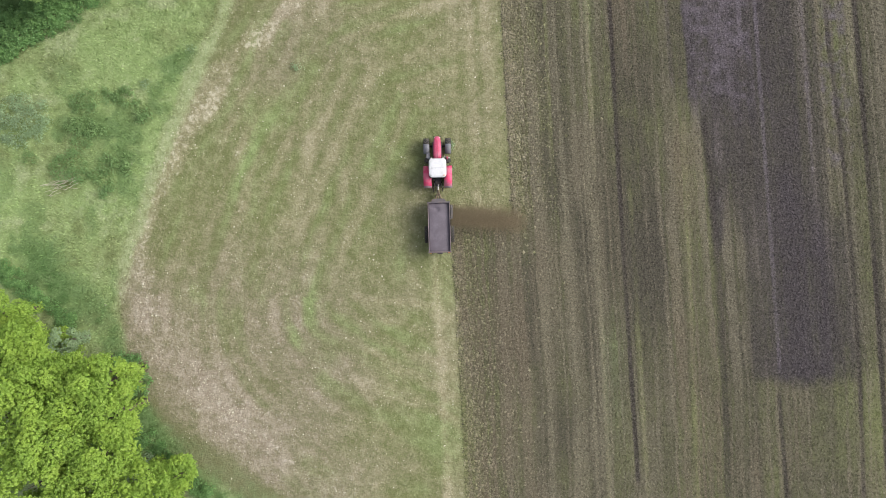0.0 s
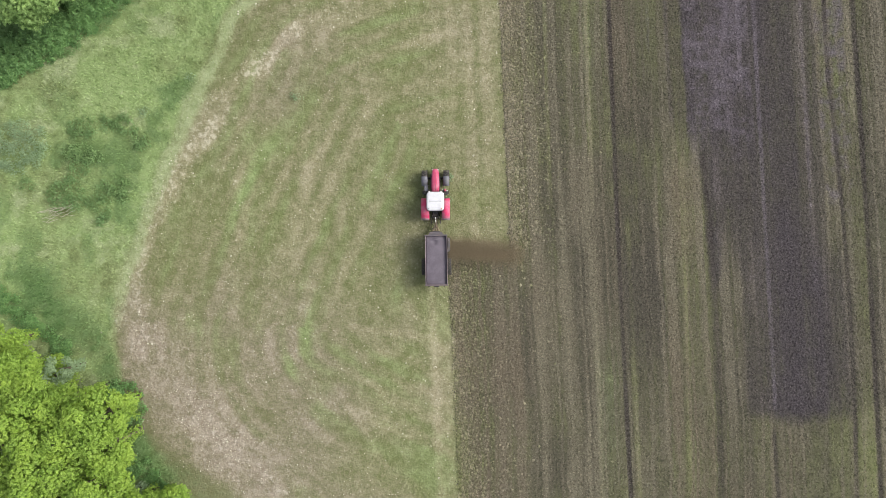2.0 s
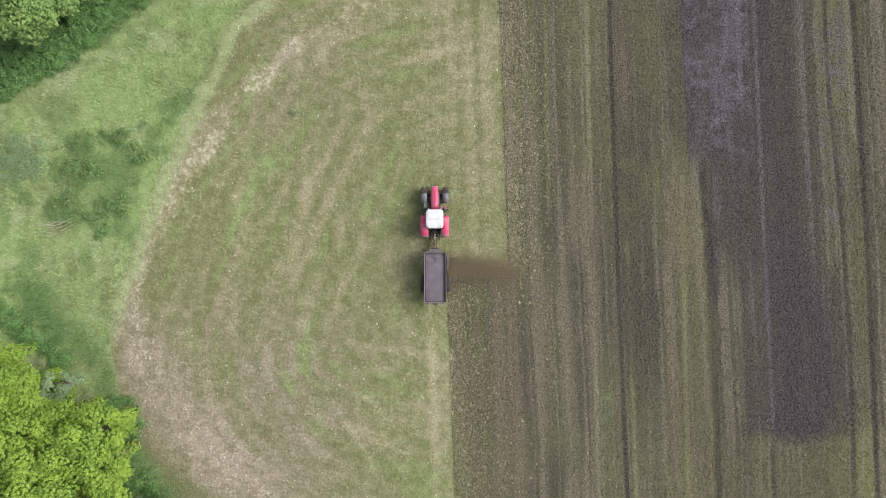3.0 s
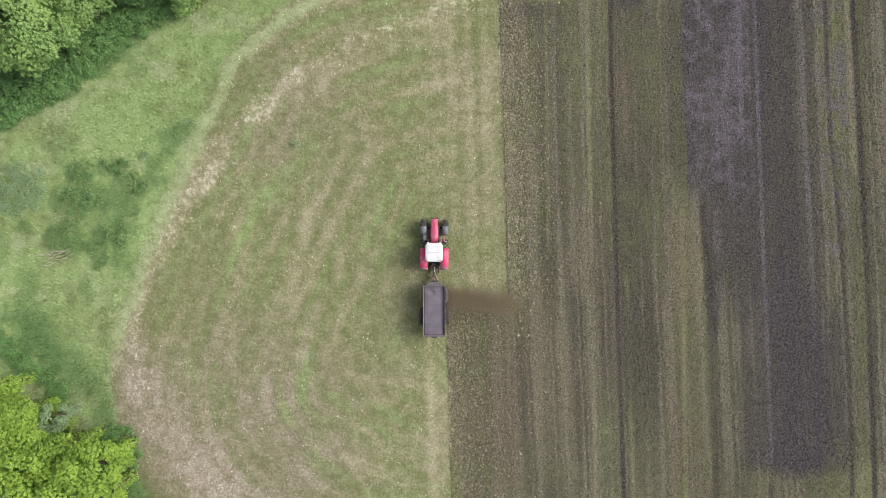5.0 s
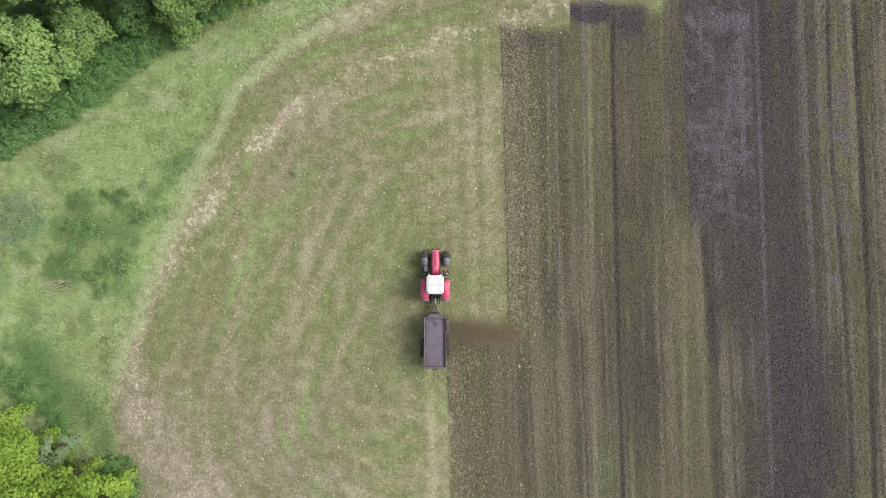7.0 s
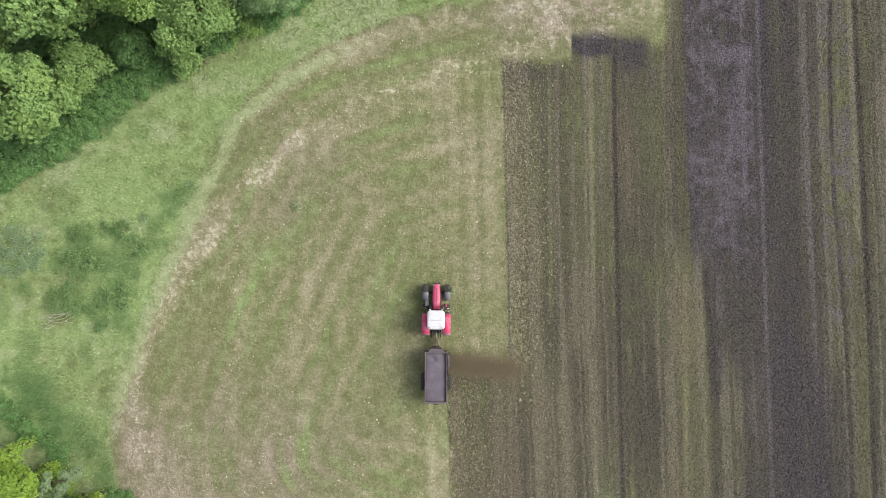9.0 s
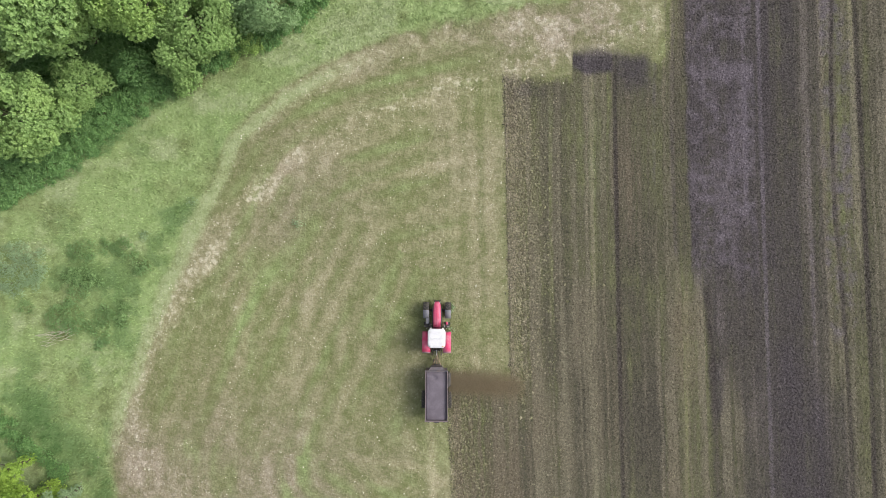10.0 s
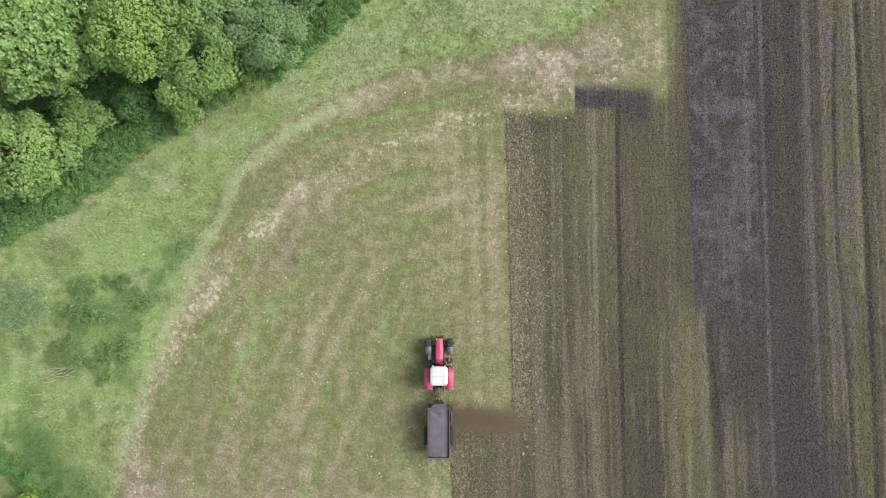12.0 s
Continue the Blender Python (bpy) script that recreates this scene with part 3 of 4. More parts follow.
MAT_NETTLE = leaf_material("nettle_leaf", (0.125, 0.215, 0.075), (0.235, 0.360, 0.140), (0.185, 0.305, 0.120))
MAT_THISTLE = leaf_material("grey_green_leaf", (0.165, 0.245, 0.125), (0.330, 0.440, 0.250), (0.290, 0.405, 0.215))


# ---- mesh helpers ----
def mesh_from(name, verts, tris, material, smooth=False):
    me = bpy.data.meshes.new(name)
    verts, tris = np.asarray(verts, dtype=np.float32), np.asarray(tris, dtype=np.int32)
    k = tris.shape[1]
    me.vertices.add(len(verts))
    me.vertices.foreach_set("co", verts.ravel())
    me.loops.add(tris.size)
    me.loops.foreach_set("vertex_index", tris.ravel())
    me.polygons.add(len(tris))
    me.polygons.foreach_set("loop_start", np.arange(0, tris.size, k, dtype=np.int32))
    me.polygons.foreach_set("use_smooth", np.full(len(tris), smooth))
    me.update(calc_edges=True)
    me.materials.append(material)
    return me


def add_plan(me, plan):
    for key in ("dry", "lush", "growth_and_shade", "tone", "rust", "muck", "heavy", "pale", "track", "bleach", "hay"):
        layer = me.attributes.new(key, "FLOAT", "POINT")
        layer.data.foreach_set("value", plan[key].astype(np.float32))


def part(name, bm, material, parent, label="", smooth=False):
    """Links a bmesh as one mesh object under a thing or a part."""
    me = bpy.data.meshes.new(name)
    bmesh.ops.recalc_face_normals(bm, faces=bm.faces)
    bm.to_mesh(me)
    bm.free()
    me.materials.append(material)
    if smooth:
        me.polygons.foreach_set("use_smooth", np.ones(len(me.polygons), dtype=bool))
    ob = new(name, me)
    ob.parent = parent
    if label:
        ob["label"] = label
    return ob


def thing(name, m, label, category, group="", kind=""):
    ob = new(name)
    ob.matrix_basis = m
    return tagged(ob, label, category, group, kind)


def box(size, at=(0, 0, 0), bevel=0.0, turn=(0, 0, 0), bm=None):
    bm = bm or bmesh.new()
    made = bmesh.ops.create_cube(bm, size=1, matrix=pose(*at, *turn) @ Matrix.Diagonal((*size, 1)))
    if bevel:
        edges = list({e for v in made["verts"] for e in v.link_edges})
        bmesh.ops.bevel(bm, geom=edges, offset=bevel, segments=2, affect="EDGES", profile=0.5)
    return bm


def tube(path, radii, sides=8, bm=None):
    """A tapered round bar along a path."""
    bm = bm or bmesh.new()
    rings = []
    for i, p in enumerate(path):
        p = Vector(p)
        way = (Vector(path[min(i + 1, len(path) - 1)]) - Vector(path[max(i - 1, 0)])).normalized()
        turn = way.to_track_quat("Z", "Y")
        r = radii[i] if isinstance(radii, (list, tuple)) else radii
        rings.append([bm.verts.new(p + turn @ Vector((r * math.cos(a), r * math.sin(a), 0))) for a in (2 * math.pi * k / sides for k in range(sides))])
    for a, b in zip(rings[:-1], rings[1:]):
        for k in range(sides):
            bm.faces.new((a[k], a[(k + 1) % sides], b[(k + 1) % sides], b[k]))
    bm.faces.new(list(reversed(rings[0])))
    bm.faces.new(rings[-1])
    return bm


def lathe(profile, sides=32, bm=None):
    """A ring turned about the x axis from (x, radius) pairs; a closed section."""
    bm = bm or bmesh.new()
    rings = [[bm.verts.new((x, r * math.cos(a), r * math.sin(a))) for x, r in profile] for a in (2 * math.pi * k / sides for k in range(sides))]
    n = len(profile)
    for i in range(sides):
        a, b = rings[i], rings[(i + 1) % sides]
        for k in range(n):
            bm.faces.new((a[k], a[(k + 1) % n], b[(k + 1) % n], b[k]))
    return bm


def loft(sections, bm=None):
    """A skin through closed rings of equal length, capped."""
    bm = bm or bmesh.new()
    rings = [[bm.verts.new(p) for p in s] for s in sections]
    n = len(rings[0])
    for a, b in zip(rings[:-1], rings[1:]):
        for k in range(n):
            bm.faces.new((a[k], a[(k + 1) % n], b[(k + 1) % n], b[k]))
    bm.faces.new(list(reversed(rings[0])))
    bm.faces.new(rings[-1])
    return bm


def rounded(w, l, r, z, y0=0.0, n=5):
    """A rounded rectangle, w across and l along, in the plane z."""
    out = []
    for cx, cy, a0 in ((w / 2 - r, l / 2 - r, 0), (-w / 2 + r, l / 2 - r, 90), (-w / 2 + r, -l / 2 + r, 180), (w / 2 - r, -l / 2 + r, 270)):
        for k in range(n):
            a = radians(a0 + 90 * k / (n - 1))
            out.append((cx + r * math.cos(a), y0 + cy + r * math.sin(a), z))
    return out


# ---- ground: one sheet to the horizon ----
def graded(lo, hi, fine, far=2400):
    inner = list(np.arange(lo, hi + fine / 2, fine))
    grow, outer = fine, []
    pos = 0.0
    while pos < far:
        grow *= 1.3
        pos += grow
        outer.append(pos)
    return np.array([lo - v for v in reversed(outer)] + inner + [hi + v for v in outer])


gx, gy = graded(-46, 46, 0.15), graded(-28, 49, 0.24)
X, Y = [a.ravel() for a in np.meshgrid(gx, gy)]
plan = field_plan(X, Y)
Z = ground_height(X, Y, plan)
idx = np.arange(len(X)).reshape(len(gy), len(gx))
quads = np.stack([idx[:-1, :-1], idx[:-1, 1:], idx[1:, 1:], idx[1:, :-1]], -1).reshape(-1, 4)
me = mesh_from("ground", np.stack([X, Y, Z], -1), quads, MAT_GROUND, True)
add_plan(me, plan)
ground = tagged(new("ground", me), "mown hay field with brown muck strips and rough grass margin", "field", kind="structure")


# ---- turf, straw and clods lying on the ground ----
rng = np.random.RandomState(11)


def scatter(n, keep):
    """Random places in the field where keep(plan) beats a throw."""
    x, y = rng.uniform(-45, 44.5, n), rng.uniform(-25.5, 46, n)
    p = field_plan(x, y)
    ok = rng.rand(n) < keep(p)
    p = {k: v[ok] for k, v in p.items()}
    return x[ok], y[ok], p


def blades(name, x, y, plan, count, length, width, lean, material, label, category):
    """Bent tapering blades, a few to a tuft."""
    n = len(x) * count
    cx, cy = np.repeat(x, count), np.repeat(y, count)
    cz = np.repeat(ground_height(x, y, plan), count) - 0.01
    a = rng.uniform(0, 2 * np.pi, n)
    l = length * rng.uniform(0.6, 1.4, n)
    t = radians(lean) * rng.uniform(0.5, 1.35, n)
    w = width * rng.uniform(0.6, 1.4, n) / 2
    ox, oy = 0.25 * length * rng.randn(n), 0.25 * length * rng.randn(n)
    bx, by = cx + ox, cy + oy
    dx, dy = np.cos(a), np.sin(a)
    tx, ty, tz = bx + dx * l * np.sin(t), by + dy * l * np.sin(t), cz + l * np.cos(t)
    v = np.stack([np.stack([bx - dy * w, by + dx * w, cz], -1), np.stack([bx + dy * w, by - dx * w, cz], -1), np.stack([tx, ty, tz], -1)], 1).reshape(-1, 3)
    me = mesh_from(name, v, np.arange(3 * n).reshape(-1, 3), material)
    add_plan(me, {k: np.repeat(val, count * 3) for k, val in plan.items()})
    return tagged(new(name, me), label, category, kind="stuff")


x, y, p = scatter(90000, lambda p: (1 - p["rough"]) * (1 - 0.85 * p["spread"]))
blades("mown_stubble", x, y, p, 3, 0.14, 0.055, 62, MAT_TUFT, "short mown stubble, olive green and straw coloured", "grass")
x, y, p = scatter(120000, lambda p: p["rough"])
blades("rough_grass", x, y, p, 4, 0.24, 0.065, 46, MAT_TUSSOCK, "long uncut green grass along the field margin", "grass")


def lumps(name, x, y, z, size, material, label, category, flat=0.5, plan=None):
    """Irregular low lumps: a bent four-cornered cone each."""
    n = len(x)
    a = rng.uniform(0, 2 * np.pi, (n, 1)) + np.arange(4) * np.pi / 2
    r = size[:, None] * rng.uniform(0.5, 1.35, (n, 4)) / 2
    ring = np.stack([x[:, None] + r * np.cos(a), y[:, None] + r * np.sin(a), np.repeat(z[:, None] - 0.01, 4, 1)], -1)
    top = np.stack([x + 0.25 * size * rng.randn(n), y + 0.25 * size * rng.randn(n), z + flat * size], -1)[:, None]
    v = np.concatenate([ring, top], 1).reshape(-1, 3)
    base = np.arange(n) * 5
    t = np.concatenate([np.stack([base + k, base + (k + 1) % 4, base + 4], -1) for k in range(4)])
    me = mesh_from(name, v, t, material)
    if plan is not None:
        add_plan(me, {k: np.repeat(val, 5) for k, val in plan.items()})
    return tagged(new(name, me), label, category, kind="stuff")


x, y, p = scatter(330000, lambda p: np.clip(p["spread"] * (0.6 + 0.4 * p["muck"]), 0, 1))
lumps("muck_clods", x, y, ground_height(x, y, p), rng.uniform(0.10, 0.24, len(x)), MAT_LUMP, "brown muck clods spread over the stubble", "muck", 0.36, p)
n = 12000
y = rng.uniform(-25, 32, n)
x = np.where(y > 3.2, 7.0, 1.0) - 0.055 * y + rng.exponential(1.0, n) * np.where(y > 3.2, 1.2, 1.7)
p = field_plan(x, y)
p["muck"], p["tone"] = p["muck"] * rng.uniform(0.5, 1.05, n), p["tone"] + rng.uniform(-0.1, 0.45, n)
p["dry"], p["lush"] = p["dry"] + 0.2, p["lush"] * 0.3
lumps("coarse_muck_clods", x, y, ground_height(x, y, p), rng.uniform(0.14, 0.36, n), MAT_LUMP, "coarse pale and dark muck lumps on stubble", "muck", 0.34, p)
n = 1300
y = rng.uniform(-25, 32.4, n)
x = np.where(y > 3.2, 6.9, 1.0) - 0.055 * y - 0.35 * (fbm(y * 0 + 5, y * 0.10, 3) - 0.5) + 0.16 * rng.randn(n)
p = field_plan(x, y)
p["track"] = 0.9 * (rng.rand(n) < 0.75)
lumps("edge_clods", x, y, ground_height(x, y, p), rng.uniform(0.08, 0.22, n), MAT_LUMP, "row of dark clods along the edge of the muck", "muck", 0.6, p)
x, y, p = scatter(90000, lambda p: (1 - p["rough"]) * np.clip(0.05 + 0.30 * p["dry"] ** 2 + 1.6 * np.clip(p["dry"] - 0.6, 0, 1), 0, 1) * (1 - p["spread"]))
lumps("straw_flecks", x, y, ground_height(x, y, p) + 0.02, rng.uniform(0.06, 0.13, len(x)) * (0.8 + 0.9 * rng.rand(len(x)) ** 4), MAT_FLECK, "pale bits of dry hay left on the field", "hay", 0.25)


# ---- trees and shrubs ----
def leaves(points, normals, size, spread=0.6):
    """Folded leaf blades at the points, facing roughly along the normals."""
    n = len(points)
    nrm = normals + spread * rng.randn(n, 3)
    nrm /= np.linalg.norm(nrm, axis=1, keepdims=True)
    t = np.cross(nrm, rng.randn(n, 3))
    t /= np.linalg.norm(t, axis=1, keepdims=True) + 1e-9
    b = np.cross(nrm, t)
    s = (size * rng.uniform(0.65, 1.35, n))[:, None]
    base, tip = points - t * s * 0.5, points + t * s * 0.5 - nrm * s * 0.12
    side = points + nrm * s * 0.16
    v = np.stack([base, side + b * s * 0.42, tip, side - b * s * 0.42], 1).reshape(-1, 3)
    i = np.arange(n)[:, None] * 4
    tri = np.concatenate([i + np.array([0, 1, 2]), i + np.array([0, 2, 3])], 1).reshape(-1, 3)
    return v, tri


def ball_shell(n):
    v = rng.randn(n, 3)
    return v / np.linalg.norm(v, axis=1, keepdims=True)


def spiral_shell(n, low=-1.0):
    """n even directions on a ball, from the top down to z = low."""
    i = np.arange(n) + 0.5
    z = 1 - (1 - low) * i / n
    a = i * math.pi * (3 - math.sqrt(5)) + rng.uniform(0, 6.28)
    r = np.sqrt(np.maximum(0, 1 - z * z))
    return np.stack([r * np.cos(a), r * np.sin(a), z], -1)


def crown_points(radius, height, boughs, lobe, tuft, per_tuft):
    """Rounded lobes on a dome, leaf tufts over each lobe, a few leaves to a tuft, and sparser leaves within."""
    pts, nrm, arms = [], [], []
    depth = min(0.36 * height, radius * 1.05)
    for way in spiral_shell(boughs, -0.72):
        if rng.rand() < 0.04:
            continue
        r = lobe * rng.uniform(0.62, 1.12)
        c = np.array([radius - 0.5 * lobe, radius - 0.5 * lobe, depth]) * (way + 0.10 * rng.randn(3)) * rng.uniform(0.74, 1.06) + np.array([0, 0, height - depth - 0.5 * lobe])
        arms.append(c)
        d = spiral_shell(max(8, int(1.1 * 4 * math.pi * r * r / tuft ** 2)))
        d = d[(d @ way + 0.5 * d[:, 2]) > -0.45] + 0.14 * rng.randn(1, 3)
        d = d[rng.rand(len(d)) < 0.88]
        q = c + d * r * rng.uniform(0.74, 1.16, (len(d), 1))
        many = np.repeat(np.arange(len(q)), per_tuft)
        e = ball_shell(len(many))
        pts.append(q[many] + (e + 0.25 * d[many]) * tuft * 0.42 * rng.uniform(0.45, 1.0, (len(many), 1)))
        nrm.append(0.45 * e + d[many] + np.array([0, 0, 0.55]))
        k = max(20, int(10 * r * r / 0.04))
        inner = ball_shell(k)
        pts.append(c + inner * r * rng.uniform(0.45, 0.80, (k, 1)))
        nrm.append(inner + np.array([0, 0, 0.6]))
    return np.concatenate(pts), np.concatenate(nrm), arms


def tree(x, y, height, radius, material, label, leaf=0.17, boughs=18, lobe=1.0, tuft=0.36, per_tuft=11, group="trees at the field margin"):
    t = thing("tree", pose(x, y, 0, 0, 0, rng.uniform(0, 360)), label, "tree", group)
    pts, nrm, arms = crown_points(radius, height, boughs, lobe, tuft, per_tuft)
    # shoots and ivy low on the trunk
    n = 500
    a, r, z = rng.uniform(0, 2 * np.pi, n), rng.uniform(0.2, 0.6, n), rng.uniform(0.05, 0.45, n) * height
    side = np.stack([np.cos(a), np.sin(a), 0 * a + 0.6], -1)
    pts = np.concatenate([pts, np.stack([r * np.cos(a), r * np.sin(a), z], -1)])
    nrm = np.concatenate([nrm, side])
    v, f = leaves(pts, nrm, leaf, 0.42)
    crown = new("crown", mesh_from("crown", v, f, material))
    crown.parent = t
    r = 0.045 * height * 0.55
    fork = height * 0.32
    part("trunk", tube([(0, 0, -0.1), (0.04, 0.02, 0.4), (0.06, -0.05, fork), (0.1, 0.05, height * 0.62)], [r * 1.5, r, r * 0.8, r * 0.35], 9), MAT_BARK, t, smooth=True)
    for c in arms[::2][:10]:
        start = Vector((0.06, -0.03, fork * rng.uniform(0.8, 1.5)))
        end = start.lerp(Vector(c), 0.66)
        part("limb", tube([start, start.lerp(end, 0.5) + Vector((0, 0, 0.3)), end], [r * 0.5, r * 0.3, r * 0.1], 6), MAT_BARK, t, smooth=True)
    return t


def shrub(name, x, y, height, rx, ry, turn, material, label, leaf=0.12, density=60, category="shrub", group=""):
    """A low thicket: an uneven cushion of leaves on many stems."""
    t = thing(name, pose(x, y, 0, 0, 0, turn), label, category, group)
    area = math.pi * rx * ry
    k = max(12, int(area * 4.5))
    a, r = rng.uniform(0, 2 * np.pi, k), np.sqrt(rng.rand(k))
    cx, cy = rx * r * np.cos(a), ry * r * np.sin(a)
    cz = height * (1 - 0.65 * r ** 2.5) * rng.uniform(0.55, 1.05, k)
    n = int(area * density)
    pick = rng.randint(0, k, n)
    e = ball_shell(n)
    e[:, 2] = np.abs(e[:, 2]) - 0.2
    pts = np.stack([cx[pick], cy[pick], cz[pick] * 0.82], -1) + e * np.array([0.48, 0.48, 0.3]) * rng.uniform(0.4, 1.1, (n, 1))
    pts[:, 2] = np.maximum(pts[:, 2], 0.05)
    v, f = leaves(pts, e + np.array([0, 0, 0.7]), leaf)
    foliage = new("foliage", mesh_from("foliage", v, f, material))
    foliage.parent = t
    bm = bmesh.new()
    for i in range(0, k, 2):
        tube([(cx[i] * 0.8, cy[i] * 0.8, -0.05), (cx[i] * 0.9, cy[i] * 0.9, cz[i] * 0.5), (cx[i], cy[i], cz[i] * 0.85)], [0.025, 0.018, 0.008], 4, bm)
    tagged(part("stems", bm, MAT_BARK, t), kind="stuff")
    return t


SYC = "broad sycamore tree with bright yellow-green leaves"
SYC_SMALL = "small sycamore tree with bright yellow-green leaves"
for tx, ty, height, radius, boughs, lobe in ((-28.4, -11.3, 10.2, 2.3, 17, 0.9), (-28.2, -14.4, 9.6, 2.2, 16, 0.95), (-35.9, -7.9, 8.8, 1.9, 14, 0.85), (-33.4, -10.8, 11.0, 2.4, 18, 0.95), (-31.4, -13.3, 10.8, 2.5, 18, 1.0), (-28.8, -17.0, 10.2, 2.5, 18, 1.0),
                                             (-32.4, -16.2, 11.4, 2.9, 20, 1.05), (-33.3, -19.4, 11.4, 2.9, 20, 1.05), (-30.0, -19.7, 10.2, 2.5, 18, 1.0), (-38.3, -5.5, 8.0, 2.0, 14, 0.9), (-36.6, -9.6, 10.4, 2.8, 20, 1.05), (-36.6, -14.0, 11.0, 3.2, 22, 1.1),
                                             (-32.6, -23.4, 10.5, 3.1, 20, 1.1), (-40.8, -7.6, 9.6, 3.0, 18, 1.1), (-28.6, -22.4, 8.6, 2.2, 15, 0.95)):
    tree(tx, ty, height, radius, MAT_SYCAMORE, SYC, 0.17, boughs, lobe, 0.36, 12)
for tx, ty, height, radius, boughs, lobe in ((-31.5, -10.3, 8.4, 1.4, 10, 0.65), (-26.6, -19.9, 7.0, 1.8, 12, 0.75), (-23.8, -20.4, 5.0, 1.6, 11, 0.7), (-25.2, -22.8, 6.2, 1.9, 12, 0.8)):
    tree(tx, ty, height, radius, MAT_SYCAMORE, SYC_SMALL, 0.16, boughs, lobe, 0.34, 12)
for tx, ty, height, radius in ((-33.8, -8.3, 5.4, 1.2), (-27.8, -19.8, 4.4, 0.8), (-26.2, -21.8, 4.0, 0.8)):
    tree(tx, ty, height, radius, MAT_THISTLE, "slender young tree with grey-green leaves among sycamores", 0.15, 8, 0.5, 0.3, 10)

CHESTNUT = "horse chestnut tree with large pale green leaf clusters"
ASH = "large ash tree with pale feathery green foliage"
HAW = "round hawthorn tree with dull green small leaves"
WIL = "willow tree with dense blue-green small leaves"
tree(-33.6, 34.2, 13.2, 3.8, MAT_ASH, CHESTNUT, 0.30, 34, 1.6, 0.95, 22)
tree(-37.0, 25.7, 9.4, 3.5, MAT_ASH, ASH, 0.19, 30, 1.25, 0.42, 11)
tree(-26.9, 35.1, 11.6, 2.9, MAT_LIME, "lime tree with yellowish green leaves", 0.18, 22, 1.1, 0.40, 11)
tree(-22.9, 34.5, 7.4, 3.6, MAT_HAWTHORN, HAW, 0.14, 30, 1.1, 0.32, 10)
tree(-16.9, 37.6, 6.0, 3.4, MAT_WILLOW, WIL, 0.13, 28, 1.0, 0.30, 10)
tree(-33.2, 29.2, 5.4, 2.2, MAT_HAWTHORN, HAW, 0.14, 15, 0.85, 0.34, 10)
tree(-20.8, 39.6, 6.8, 2.9, MAT_WILLOW, WIL, 0.14, 20, 1.0, 0.32, 10)
tree(-24.9, 31.1, 3.4, 2.0, MAT_HAWTHORN, "small pale hawthorn tree with dull green leaves", 0.14, 12, 0.75, 0.30, 10)
tree(-29.6, 31.6, 2.9, 1.7, MAT_BRAMBLE, "low shaded elder tree with dark green leaves", 0.16, 10, 0.8, 0.34, 10)
tree(-24.3, 40.4, 9.6, 3.7, MAT_ASH, ASH, 0.19, 24, 1.2, 0.42, 11)
tree(-41.4, 30.0, 9.6, 4.0, MAT_ASH, ASH, 0.20, 26, 1.25, 0.44, 11)
tree(-38.6, 38.8, 12.4, 4.4, MAT_ASH, CHESTNUT, 0.30, 28, 1.6, 0.95, 20)
tree(-30.6, 41.2, 12.0, 4.2, MAT_ASH, ASH, 0.20, 24, 1.3, 0.44, 11)
tree(-13.6, 42.8, 5.6, 2.9, MAT_WILLOW, WIL, 0.14, 20, 1.0, 0.32, 10)

# bramble and nettle hedge along the woods
for hx, hy, r in ((-29.6, -12.4, 1.3), (-29.6, -16.0, 1.3), (-35.8, -9.2, 1.8), (-32.4, -11.4, 1.2), (-24.4, -21.8, 0.9)):
    shrub("hazel_bush", hx, hy, 2.2, r, r, 0, MAT_SYCAMORE, "yellow-green young growth under sycamore trees", 0.16, 200, "bush", "bushes under the sycamores")
BRAMBLE = "dense dark green bramble bush at the foot of trees"
for hx, hy, rx, ry, turn in ((-41.4, 20.6, 3.0, 1.9, 30), (-38.2, 22.6, 2.8, 1.9, 35), (-35.0, 24.6, 2.6, 1.8, 38), (-32.4, 26.8, 2.4, 1.8, 40), (-29.8, 28.7, 2.3, 1.6, 40), (-27.4, 30.2, 2.2, 1.2, 35), (-22.4, 32.8, 2.2, 0.9, 28),
                             (-19.6, 35.0, 2.0, 1.0, 35), (-17.0, 35.4, 1.8, 0.9, 38), (-14.8, 37.6, 2.2, 1.3, 42), (-12.6, 39.8, 2.4, 1.4, 42), (-9.8, 42.6, 2.4, 1.4, 45), (-30.6, 33.4, 3.0, 2.4, 20), (-27.2, 34.6, 2.2, 2.0, 30), (-38.6, 30.0, 3.2, 2.4, 20), (-32.4, 32.0, 2.2, 2.0, 30), (-20.2, 37.2, 1.6, 1.4, 30), (-12.2, 42.8, 2.6, 2.0, 40)):
    shrub("bramble_bush", hx, hy, rng.uniform(0.8, 1.2), rx * 1.1, ry * 1.1, turn, MAT_BRAMBLE, BRAMBLE, 0.20, 300, "bush", "brambles along the wood edge")
for hx, hy, rx, ry, turn in ((-41.6, -2.4, 2.2, 1.0, -40), (-39.2, -4.6, 2.0, 0.8, -40), (-36.6, -6.2, 2.0, 0.8, -40), (-30.4, -12.4, 2.4, 2.6, 0), (-35.5, -13.6, 3.4, 3.0, 0), (-31.5, -18.6, 2.8, 2.4, 0), (-28.0, -18.2, 1.7, 0.8, -42), (-25.8, -20.2, 1.5, 0.7, -40), (-23.0, -22.6, 1.6, 0.8, -40)):
    shrub("bramble_bush", hx, hy, rng.uniform(0.6, 1.0), rx, ry, turn, MAT_BRAMBLE, BRAMBLE, 0.15, 340, "bush", "brambles along the wood edge")
